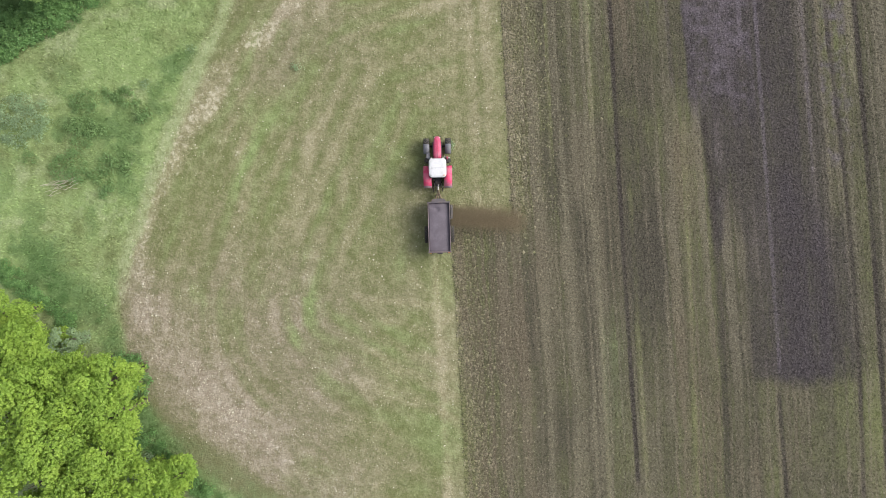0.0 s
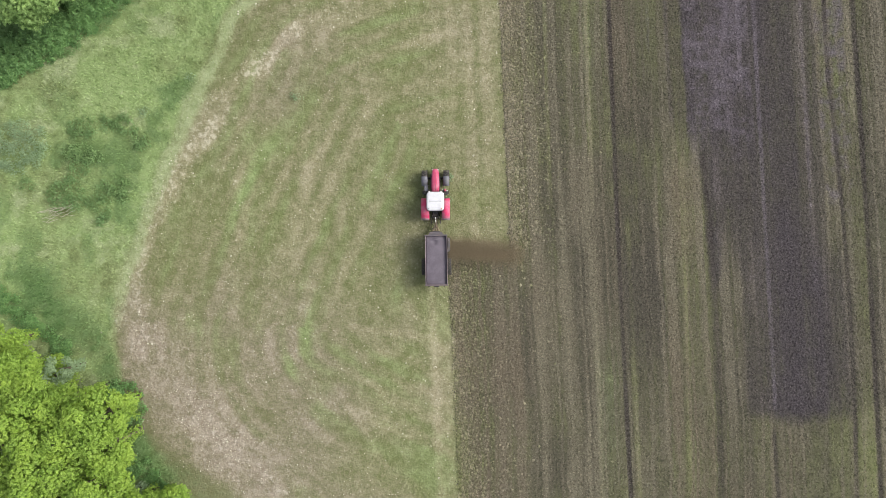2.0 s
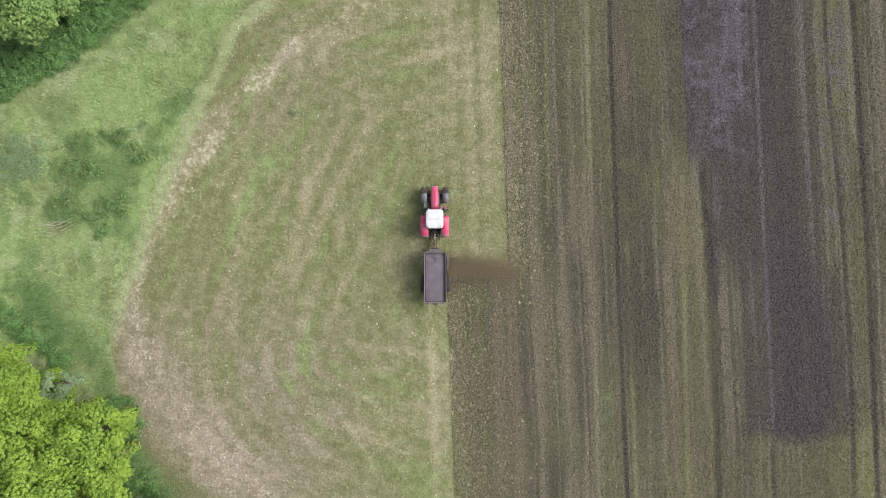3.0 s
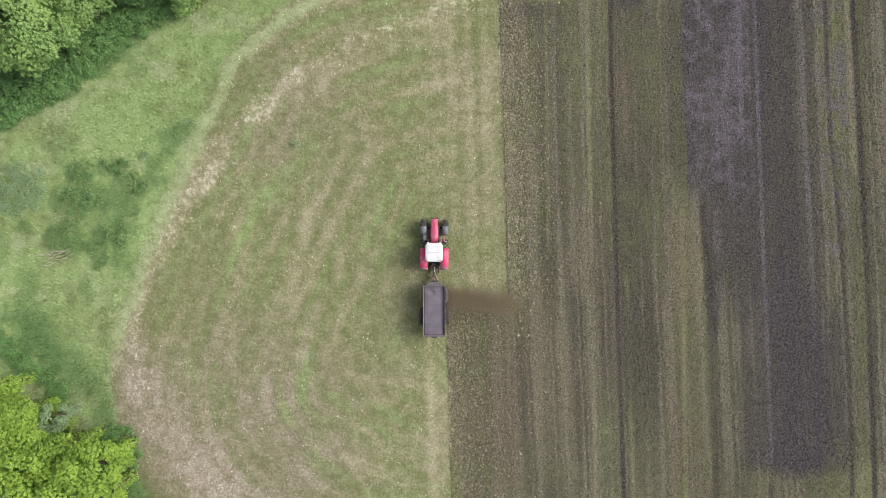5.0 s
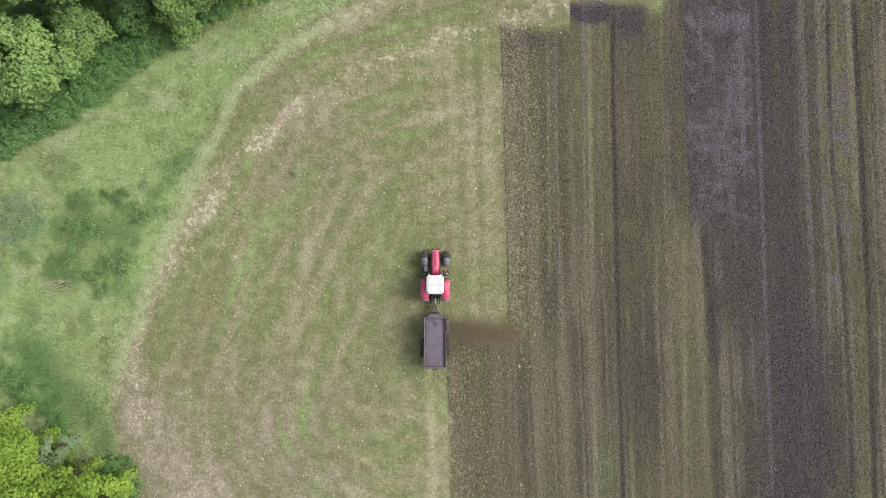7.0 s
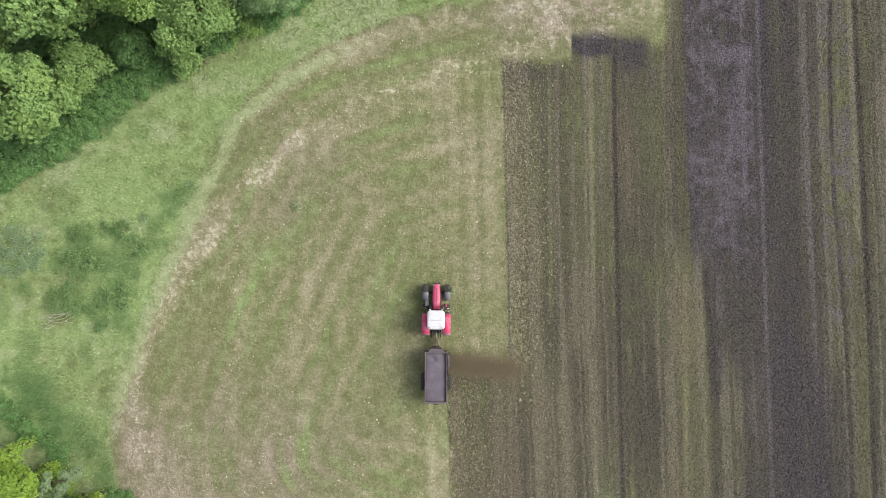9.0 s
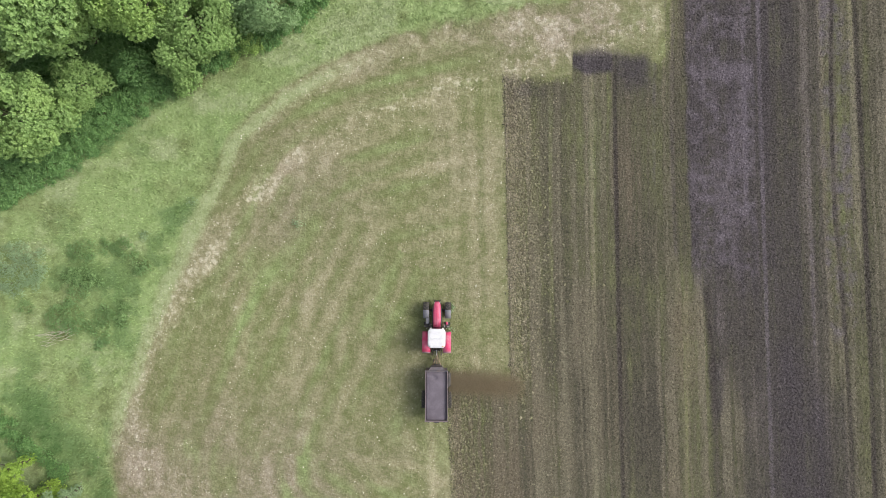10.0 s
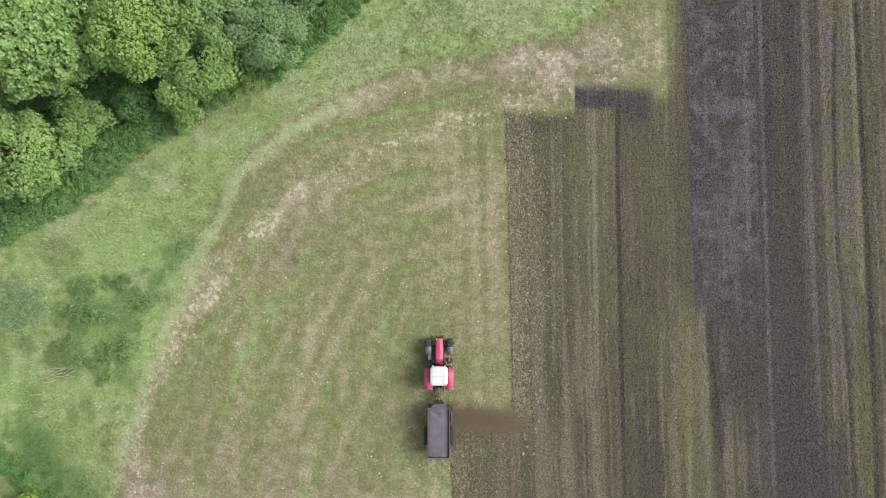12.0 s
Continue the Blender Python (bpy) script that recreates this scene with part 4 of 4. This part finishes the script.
shrub("bramble_bush", -19.2, 34.2, 1.3, 1.9, 1.0, 32, MAT_LIME, "bright yellow-green bush in front of a willow", 0.14, 420, "bush", "brambles along the wood edge")
# lower, paler nettles in front of the brambles
for hx, hy, rx, ry, turn in ((-39.6, 20.4, 2.4, 0.8, 32), (-35.6, 22.4, 2.2, 0.8, 38), (-32.2, 24.9, 2.2, 0.8, 42), (-29.2, 27.6, 2.0, 0.7, 42), (-26.2, 29.2, 1.6, 0.6, 30), (-20.6, 33.2, 1.6, 0.7, 34), (-17.4, 34.6, 1.6, 0.7, 40), (-13.6, 38.0, 2.0, 0.8, 45), (-10.8, 40.6, 2.0, 0.8, 45)):
    shrub("nettle_patch", hx, hy, 0.45, rx, ry, turn, MAT_HAWTHORN if hx > -21 else MAT_NETTLE, "strip of green nettles in front of brambles", 0.13, 260, "nettles", "nettle patches")
# weeds standing in the rough grass
NETTLE = "patch of dark green nettles in rough grass"
for hx, hy, rx, ry, turn in ((-34.4, 11.4, 2.0, 1.4, 0), (-35.6, 7.9, 1.9, 1.8, -20), (-31.2, 8.1, 1.6, 1.2, 10), (-32.6, 6.4, 1.2, 1.3, 0), (-33.6, 14.3, 2.2, 0.9, 10), (-30.2, 14.6, 1.2, 1.0, 10), (-28.8, 13.3, 0.7, 1.2, 10)):
    shrub("nettle_patch", hx, hy, 0.55, rx, ry, turn, MAT_NETTLE, NETTLE, 0.17, 110, "nettles", "nettle patches")
shrub("thistle_patch", -40.2, 12.4, 0.8, 2.6, 2.6, 0, MAT_THISTLE, "pale grey-green thistles in a round patch", 0.14, 150, "thistles")
shrub("thistle_patch", -39.6, 8.8, 0.4, 1.2, 0.7, 20, MAT_NETTLE, "small patch of grey-green thistles in grass", 0.12, 90, "thistles")

for hx, hy, size in ((-28.4, 15.9, 0.40), (-14.0, 17.4, 0.34), (0.8, 9.9, 0.36), (0.7, 7.8, 0.30), (-24.2, 19.2, 0.28)):
    shrub("thistle_rosette", hx, hy, 0.22, size, size * 0.85, 0, MAT_THISTLE, "small pale grey-green thistle in short grass", 0.12, 260, "thistle", "single thistles")
stalks = thing("dead_stalks", pose(-36.4, 6.1, 0, 0, 0, 12), "bunch of dry pale weed stalks lying among nettles", "dry stalks")
for i in range(26):
    ax, ay, a = rng.uniform(-1.4, 1.3), rng.uniform(-0.8, 0.5), rng.uniform(-0.35, 0.35)
    ln = rng.uniform(0.35, 0.75)
    part("stalk", tube([(ax - ln * math.cos(a), ay - ln * math.sin(a), 0.30), (ax, ay, 0.48), (ax + ln * math.cos(a), ay + ln * math.sin(a), 0.40)], [0.022, 0.02, 0.012], 5), MAT_FLECK, stalks)


# ---- tractor ----
def wheel(name, parent, at, radius, width, rim_radius, lugs):
    """A tyre with chevron lugs, its rim and hub; the axle runs along x."""
    w = new(name)
    w.parent, w.location = parent, at
    h = width / 2
    part("tyre", lathe([(-h * 0.7, rim_radius), (-h, rim_radius + 0.08), (-h, radius - 0.10), (-h * 0.82, radius - 0.04), (h * 0.82, radius - 0.04), (h, radius - 0.10), (h, rim_radius + 0.08), (h * 0.7, rim_radius)], 40), MAT_RUBBER, w, "black ribbed tyre", True)
    bm = bmesh.new()
    for i in range(lugs):
        for s in (-1, 1):
            a = 360 * (i + (0.5 if s > 0 else 0)) / lugs
            m = pose(0, 0, 0, a) @ pose(s * h * 0.48, 0, radius - 0.035, 0, 0, s * 38)
            bmesh.ops.create_cube(bm, size=1, matrix=m @ Matrix.Diagonal((h * 1.12, 0.06, 0.07, 1)))
    part("tread", bm, MAT_LUG, w, "dusty rubber tread lugs")
    part("rim", lathe([(-h * 0.55, 0.10), (-h * 0.68, rim_radius), (-h * 0.62, rim_radius + 0.02), (h * 0.62, rim_radius + 0.02), (h * 0.68, rim_radius), (h * 0.15, rim_radius * 0.8), (h * 0.2, 0.10)], 28), MAT_RIM, w, "dusty grey steel rim", True)
    part("hub", lathe([(-h * 0.7, 0.02), (-h * 0.7, 0.16), (h * 0.75, 0.16), (h * 0.75, 0.02)], 16), MAT_DARK_STEEL, w)
    return w


def arch(y0, z0, radius, a0, a1, x0, x1, thick, lip=0.0, n=12):
    """A curved mudguard over a wheel whose axle is at (y0, z0)."""
    sections = []
    for i in range(n + 1):
        a = radians(a0 + (a1 - a0) * i / n)
        c, s = math.cos(a), math.sin(a)
        ring = []
        for x, r in ((x0, radius), (x1, radius), (x1, radius - thick - lip), (x1 - 0.03 * (1 if x1 > x0 else -1), radius - thick - lip), (x1 - 0.03 * (1 if x1 > x0 else -1), radius - thick), (x0, radius - thick)):
            ring.append((x, y0 + r * c, z0 + r * s))
        sections.append(ring)
    return loft(sections)


tractor = thing("tractor", pose(-0.40, 5.83, 0, 0, 0, 1.2), "red farm tractor with a white cab roof on mown grass", "tractor")
for s in (-1, 1):
    wheel("rear_wheel", tractor, (s * 1.02, 0.98, 0.92), 0.92, 0.60, 0.48, 18)
    wheel("front_wheel", tractor, (s * 1.02, 3.92, 0.73), 0.73, 0.54, 0.36, 16)
    part("rear_mudguard", arch(0.98, 0.92, 1.06, 22, 172, s * 0.58, s * 1.33, 0.04, 0.10, 14), MAT_RED_DUSTY, tractor, "red rear mudguard, dusty at the back", True)
    part("mudguard_flap", arch(0.98, 0.92, 1.075, 150, 176, s * 0.60, s * 1.34, 0.02, 0.0, 5), MAT_FLAP, tractor, "dust-grey rubber mudguard flap", True)
    part("front_mudguard", arch(3.92, 0.73, 0.80, 86, 168, s * 0.74, s * 1.30, 0.035, 0.03, 10), MAT_GREY_PLASTIC, tractor, "grey plastic front mudguard", True)
    part("mudguard_bracket", tube([(s * 0.5, 3.8, 0.75), (s * 0.7, 3.75, 1.3), (s * 0.95, 3.6, 1.47)], 0.03, 6), MAT_DARK_STEEL, tractor)
    part("tail_lamp", box((0.22, 0.05, 0.09), (s * 0.95, 0.05, 1.38), 0.012), MAT_TAIL, tractor, "dark red tail lamp")
    part("cab_step", box((0.42, 0.50, 0.46), (s * 0.92, 2.55, 0.78), 0.05), MAT_DARK_STEEL, tractor, "black step and tank beside the cab")
    part("step_tread", box((0.40, 0.30, 0.04), (s * 1.05, 2.60, 0.42), 0.01), MAT_DARK_STEEL, tractor)
    part("lift_arm", tube([(s * 0.30, 0.60, 0.70), (s * 0.42, 0.10, 0.60), (s * 0.43, -0.38, 0.58)], [0.06, 0.05, 0.05], 8), MAT_DARK_STEEL, tractor)
    part("lift_rod", tube([(s * 0.30, 0.35, 1.25), (s * 0.41, 0.0, 0.62)], 0.03, 6), MAT_CHROME, tractor)
    part("headlamp", box((0.16, 0.07, 0.11), (s * 0.22, 4.62, 1.30), 0.02), MAT_LAMP, tractor)
    part("mirror_arm", tube([(s * 0.72, 2.35, 2.4), (s * 0.98, 2.52, 2.42)], 0.018, 6), MAT_DARK_STEEL, tractor)
    part("mirror", box((0.20, 0.07, 0.32), (s * 1.06, 2.54, 2.30), 0.025), MAT_CHROME if s > 0 else MAT_DARK_STEEL, tractor, "cab wing mirror")
    part("work_lamp", box((0.16, 0.08, 0.10), (s * 0.55, 2.44, 2.72), 0.02), MAT_LAMP, tractor)
    part("front_pillar", tube([(s * 0.66, 2.42, 1.35), (s * 0.70, 2.30, 2.72)], 0.04, 6), MAT_DARK_STEEL, tractor)
    part("rear_pillar", tube([(s * 0.66, 0.70, 1.45), (s * 0.70, 0.80, 2.72)], 0.045, 6), MAT_DARK_STEEL, tractor)
    part("side_glass", box((0.012, 1.48, 1.22), (s * 0.69, 1.55, 2.06), 0, (0, s * 1.5, 0)), MAT_GLASS, tractor, "clear cab side glass")
    part("front_axle_arm", tube([(s * 0.15, 3.92, 0.68), (s * 0.80, 3.92, 0.73)], [0.11, 0.08], 8), MAT_DARK_STEEL, tractor)
# bonnet: rounded nose, wider towards the cab
bonnet = []
for by, bw, bh in ((2.42, 0.70, 1.66), (3.1, 0.74, 1.66), (3.8, 0.73, 1.60), (4.35, 0.66, 1.50), (4.62, 0.54, 1.40), (4.72, 0.38, 1.30)):
    w = bw / 2
    bonnet.append([(-w, by, 0.86), (-w, by, bh - 0.22), (-w * 0.90, by, bh - 0.07), (-w * 0.62, by, bh), (0, by, bh + 0.02), (w * 0.62, by, bh), (w * 0.90, by, bh - 0.07), (w, by, bh - 0.22), (w, by, 0.86)])
part("bonnet", loft(bonnet), MAT_RED, tractor, "red painted engine bonnet", True)
part("bonnet_seam", tube([(0, 2.5, 1.675), (0, 3.1, 1.683), (0, 3.8, 1.622), (0, 4.35, 1.521)], 0.012, 5), MAT_DARK_STEEL, tractor)
for s in (-1, 1):
    part("bonnet_vent", box((0.012, 0.7, 0.28), (s * 0.370, 3.35, 1.20), 0.004), MAT_DARK_STEEL, tractor)
part("grille", box((0.46, 0.04, 0.38), (0, 4.70, 1.05), 0.02), MAT_DARK_STEEL, tractor)
part("engine_block", box((0.52, 2.3, 0.55), (0, 3.35, 0.72), 0.05), MAT_DARK_STEEL, tractor)
part("gearbox", box((0.60, 2.2, 0.60), (0, 1.35, 0.88), 0.08), MAT_DARK_STEEL, tractor)
part("rear_axle", tube([(-0.75, 0.98, 0.92), (0.75, 0.98, 0.92)], 0.15, 12), MAT_DARK_STEEL, tractor)
part("front_weight", box((0.50, 0.20, 0.30), (0, 4.70, 0.70), 0.05), MAT_DARK_STEEL, tractor, "black front weight block")
part("weight_bracket", box((0.36, 0.22, 0.16), (0, 4.68, 0.78), 0.02), MAT_DARK_STEEL, tractor)
for s in (-1, 1):
    part("front_lift_arm", tube([(s * 0.25, 4.7, 0.6), (s * 0.34, 4.88, 0.60)], 0.04, 6), MAT_DARK_STEEL, tractor)
part("cab_floor", box((1.36, 1.75, 0.12), (0, 1.55, 1.28), 0.03), MAT_DARK_STEEL, tractor)
part("windscreen", box((1.28, 0.012, 1.22), (0, 2.36, 2.06), 0, (6, 0, 0)), MAT_GLASS, tractor, "clear windscreen")
part("rear_window", box((1.28, 0.012, 1.10), (0, 0.74, 2.10), 0, (-4, 0, 0)), MAT_GLASS, tractor, "clear rear window")
part("dashboard", box((0.70, 0.28, 0.50), (0, 2.15, 1.60), 0.06), MAT_SEAT, tractor)
part("driver_seat", box((0.52, 0.50, 0.14), (0, 1.15, 1.72), 0.05), MAT_SEAT, tractor)
part("seat_back", box((0.50, 0.14, 0.60), (0, 0.92, 2.02), 0.05), MAT_SEAT, tractor)
# roof: a rounded white cap with a shallow raised panel
RW, RL = 1.60, 1.72
part("cab_roof", loft([rounded(RW - 0.06, RL - 0.06, 0.28, 2.70, 1.54), rounded(RW, RL, 0.30, 2.76, 1.54), rounded(RW, RL, 0.30, 2.86, 1.54), rounded(RW - 0.10, RL - 0.10, 0.27, 2.93, 1.54), rounded(RW - 0.30, RL - 0.30, 0.20, 2.965, 1.54)]), MAT_WHITE, tractor, "white rounded cab roof")
part("roof_panel", loft([rounded(RW - 0.42, 0.70, 0.10, 2.962, 1.90), rounded(RW - 0.46, 0.66, 0.10, 2.985, 1.90)]), MAT_WHITE, tractor)
part("roof_hatch", loft([rounded(RW - 0.42, 0.52, 0.08, 2.962, 1.20), rounded(RW - 0.48, 0.46, 0.08, 2.98, 1.20)]), MAT_WHITE, tractor)
part("roof_trim", loft([rounded(RW + 0.02, RL + 0.02, 0.31, 2.735, 1.54), rounded(RW + 0.02, RL + 0.02, 0.31, 2.755, 1.54)]), MAT_GREY_PLASTIC, tractor)
for s in (-1, 1):
    part("roof_seam", box((0.012, RL - 0.5, 0.012), (s * 0.50, 1.54, 2.968), 0.003), MAT_GREY_PLASTIC, tractor)
    part("bonnet_shoulder", box((0.10, 1.7, 0.10), (s * 0.40, 3.35, 1.36), 0.03), MAT_DARK_STEEL, tractor)
    part("door_handle", box((0.03, 0.14, 0.04), (s * 0.72, 1.10, 1.62), 0.008), MAT_DARK_STEEL, tractor)
    part("grab_rail", tube([(s * 0.80, 2.30, 1.0), (s * 0.84, 2.32, 1.6), (s * 0.78, 2.34, 2.0)], 0.018, 6), MAT_DARK_STEEL, tractor)
part("roof_cross_seam", box((RW - 0.5, 0.014, 0.012), (0, 1.50, 2.968), 0.003), MAT_GREY_PLASTIC, tractor)
part("aerial_base", tube([(-0.60, 0.86, 2.92), (-0.60, 0.86, 3.02)], 0.035, 8), MAT_DARK_STEEL, tractor)
part("aerial", tube([(-0.60, 0.86, 3.0), (-0.62, 0.80, 3.5)], 0.006, 4), MAT_DARK_STEEL, tractor)
part("beacon", tube([(0.58, 0.84, 2.93), (0.58, 0.84, 3.10)], [0.06, 0.05], 10), MAT_AMBER, tractor, "amber beacon")
part("exhaust_pipe", tube([(0.62, 2.62, 1.2), (0.66, 2.64, 1.6), (0.67, 2.64, 2.62), (0.69, 2.58, 2.74)], [0.09, 0.09, 0.055, 0.05], 10), MAT_CHROME, tractor, "bright exhaust stack")
part("air_intake", tube([(-0.60, 2.66, 1.2), (-0.62, 2.66, 2.2)], [0.10, 0.06], 10), MAT_DARK_STEEL, tractor)
part("side_toolbox", box((0.34, 0.55, 0.34), (-0.88, 2.92, 0.98), 0.04), MAT_GREY_PLASTIC, tractor)
part("side_reservoir", box((0.16, 0.26, 0.24), (0.92, 2.72, 1.12), 0.05), MAT_RED, tractor, "red reservoir beside the bonnet")
part("linkage_frame", box((0.62, 0.12, 0.50), (0, 0.16, 0.95), 0.03), MAT_DARK_STEEL, tractor)
part("top_link", tube([(0, 0.2, 1.2), (0, -0.28, 1.15)], 0.035, 8), MAT_CHROME, tractor)
part("pickup_hitch", box((0.22, 0.50, 0.10), (0, -0.10, 0.45), 0.02), MAT_DARK_STEEL, tractor)
for s in (-0.24, -0.08, 0.08, 0.24):
    part("hydraulic_hose", tube([(s, 0.14, 1.25), (s * 0.8, -0.25, 1.32), (s * 0.5, -0.75, 1.05), (s * 0.4, -1.25, 1.0)], 0.018, 5), MAT_RUBBER, tractor, "black hydraulic hose")


# ---- side-discharge muck spreader ----
spreader = thing("muck_spreader", pose(-0.22, -0.28, 0, 0, 0, 1.6), "dark steel side-discharge muck spreader hitched behind the tractor", "muck spreader")
L, W, TOP = 4.55, 1.98, 2.15


def tub_wall(s):
    """One long side: upright above, sloping in to the floor, 5 cm thick."""
    t = 0.05
    out = [(s * W / 2, TOP), (s * W / 2, 1.78), (s * 0.42, 0.72), (s * (0.42 - t), 0.75), (s * (W / 2 - t), 1.81), (s * (W / 2 - t), TOP)]
    return loft([[(x, yy, z) for x, z in out] for yy in (0.0, L)])


for s in (-1, 1):
    part("tub_side", tub_wall(s), MAT_TUB, spreader, "dark worn steel side of the tub")
    part("top_rail", box((0.055, L + 0.08, 0.09), (s * (W / 2 + 0.005), L / 2, TOP + 0.02), 0.025), MAT_TUB_RIM, spreader, "rubbed pale steel top rail")
    for i in range(5):
        yy = 0.35 + i * (L - 0.7) / 4
        part("side_rib", box((0.07, 0.08, 0.36), (s * (W / 2 + 0.035), yy, 1.96), 0.015), MAT_TUB, spreader)
    wheel("road_wheel", spreader, (s * 1.16, 1.66, 0.80), 0.80, 0.46, 0.36, 18)
    part("chassis_rail", box((0.12, L + 0.2, 0.18), (s * 0.46, L / 2 + 0.1, 0.62), 0.02), MAT_DARK_STEEL, spreader)
    part("drawbar_leg", tube([(s * 0.42, L + 0.1, 0.62), (s * 0.10, L + 0.95, 0.58)], 0.075, 6), MAT_BAR, spreader, "mud-coated drawbar leg")
    part("rear_lamp", box((0.24, 0.06, 0.12), (s * 0.85, -0.09, 1.0), 0.02), MAT_AMBER, spreader)
part("tub_floor", box((0.90, L, 0.06), (0, L / 2, 0.72), 0.01), MAT_TUB, spreader)
part("rear_door", box((W, 0.07, 1.45), (0, -0.02, 1.43), 0.02), MAT_TUB, spreader, "dark steel rear door")
part("rear_rail", box((W + 0.16, 0.13, 0.10), (0, -0.02, TOP + 0.02), 0.025), MAT_TUB_RIM, spreader)
part("door_latch", box((0.50, 0.16, 0.10), (0.0, -0.13, 2.02), 0.03), MAT_DARK_STEEL, spreader)
for s in (-0.7, 0.7):
    part("door_hinge", box((0.12, 0.14, 0.16), (s, -0.10, 2.08), 0.02), MAT_DARK_STEEL, spreader)
part("headboard", box((W, 0.08, 1.45), (0, L + 0.02, 1.43), 0.02), MAT_TUB, spreader)
part("front_rail", box((W + 0.12, 0.12, 0.09), (0, L + 0.02, TOP + 0.02), 0.025), MAT_TUB, spreader)
part("headboard_hood", loft([[(-0.72, L + 0.06, z), (-0.50, L + 0.36, z), (0.50, L + 0.36, z), (0.72, L + 0.06, z)] for z in (1.2, 2.10)]), MAT_TUB, spreader, "dark drive hood on the headboard")
part("gear_housing", box((0.62, 0.30, 0.42), (0.05, L + 0.32, 1.05), 0.06), MAT_DARK_STEEL, spreader)
part("drawbar", tube([(0, L + 0.80, 0.58), (0, L + 1.30, 0.55), (0, L + 1.75, 0.52)], [0.12, 0.10, 0.09], 8), MAT_BAR, spreader, "mud-coated drawbar")
part("hitch_ring", lathe([(-0.04, 0.06), (-0.04, 0.13), (0.04, 0.13), (0.04, 0.06)], 16), MAT_DARK_STEEL, spreader).matrix_basis = pose(0, L + 1.82, 0.52, 0, 90, 0)
part("drive_shaft", tube([(0.0, L + 0.45, 1.02), (0.0, L + 1.9, 0.85)], 0.065, 10), MAT_BAR, spreader, "muddy guarded drive shaft")
part("jack_leg", tube([(-0.30, L + 0.7, 0.15), (-0.30, L + 0.7, 1.05)], 0.045, 8), MAT_DARK_STEEL, spreader)
part("axle", tube([(-0.8, 1.66, 0.80), (0.8, 1.66, 0.80)], 0.08, 10), MAT_DARK_STEEL, spreader)
part("discharge_housing", loft([[(W / 2 - 0.40, yy, 0.95), (W / 2 + 0.10, yy, 1.0), (W / 2 + 0.22, yy, 1.35), (W / 2 + 0.16, yy, 1.72), (W / 2, yy, 1.80)] for yy in (3.05, 4.35)]), MAT_DARK_STEEL, spreader, "black discharge rotor housing")
part("discharge_flap", box((0.22, 1.20, 0.03), (W / 2 + 0.20, 3.70, 1.80), 0.01, (0, 18, 0)), MAT_DARK_STEEL, spreader)
part("side_guard", tube([(W / 2 + 0.10, 4.3, TOP - 0.05), (W / 2 + 0.16, 4.32, TOP - 0.02), (W / 2 + 0.16, 4.02, TOP - 0.02)], 0.03, 6), MAT_TUB_RIM, spreader)

# the load: a settled, slightly heaped bed of muck inside the tub
nx, ny = 22, 50
lx, ly = np.meshgrid(np.linspace(-W / 2 + 0.045, W / 2 - 0.045, nx), np.linspace(0.02, L - 0.03, ny))
ux, uy = lx / (W / 2), ly / L
lz = 1.93 + 0.06 * (1 - ux ** 2) + 0.06 * (fbm(lx * 1.6 + 3, ly * 1.2 + 8, 4) - 0.5) - 0.10 * np.exp(-((lx + 0.18) / 0.25) ** 2 - ((ly - 3.95) / 0.22) ** 2) + 0.09 * np.exp(-((lx + 0.10) / 0.30) ** 2 - ((ly - 4.22) / 0.10) ** 2) - 0.05 * step(0.90, 1.0, uy)
lv = np.stack([lx.ravel(), ly.ravel(), lz.ravel()], -1)
li = np.arange(nx * ny).reshape(ny, nx)
lq = np.stack([li[:-1, :-1], li[:-1, 1:], li[1:, 1:], li[1:, :-1]], -1).reshape(-1, 4)
ring = np.concatenate([li[0, :], li[1:, -1], li[-1, -2::-1], li[-2:0:-1, 0]])
low = lv[ring].copy()
low[:, 2] = 1.76
low[:, :2] = (low[:, :2] - (0, L / 2)) * (0.92, 0.98) + (0, L / 2)
nb = len(lv) + np.arange(len(ring))
skirt = np.stack([ring, nb, np.roll(nb, -1), np.roll(ring, -1)], -1)
load = new("muck_load", mesh_from("muck_load", np.concatenate([lv, low]), np.concatenate([lq, skirt]), MAT_LOAD, True))
load.matrix_basis = spreader.matrix_basis
tagged(load, "smooth dark grey-brown muck filling the spreader tub", "muck")

# muck in flight from the side rotor, falling on the stubble
n = 240000
f = rng.beta(1.0, 1.7, n)
px = 0.85 + 7.4 * f
py = 3.10 + (0.80 + 0.35 * f) * 0.58 * rng.randn(n) - 0.35 * f - 0.5 * f * rng.rand(n) ** 2
pz = np.maximum(0.03, 1.00 - 0.3 * f - 0.70 * f * f + 0.22 * rng.randn(n) * (0.4 + f))
a, b, size = ball_shell(n), ball_shell(n), rng.uniform(0.008, 0.024, (n, 1))
at = np.stack([px, py, pz], -1)
flakes = np.stack([at + a * size, at + b * size, at - (a + b) * size * 0.6], 1).reshape(-1, 3)
me = mesh_from("flying_muck", flakes, np.arange(3 * n).reshape(-1, 3), MAT_CLOD)
tagged(new("flying_muck", me), "brown spray of shredded muck thrown beside the spreader", "muck", kind="stuff")
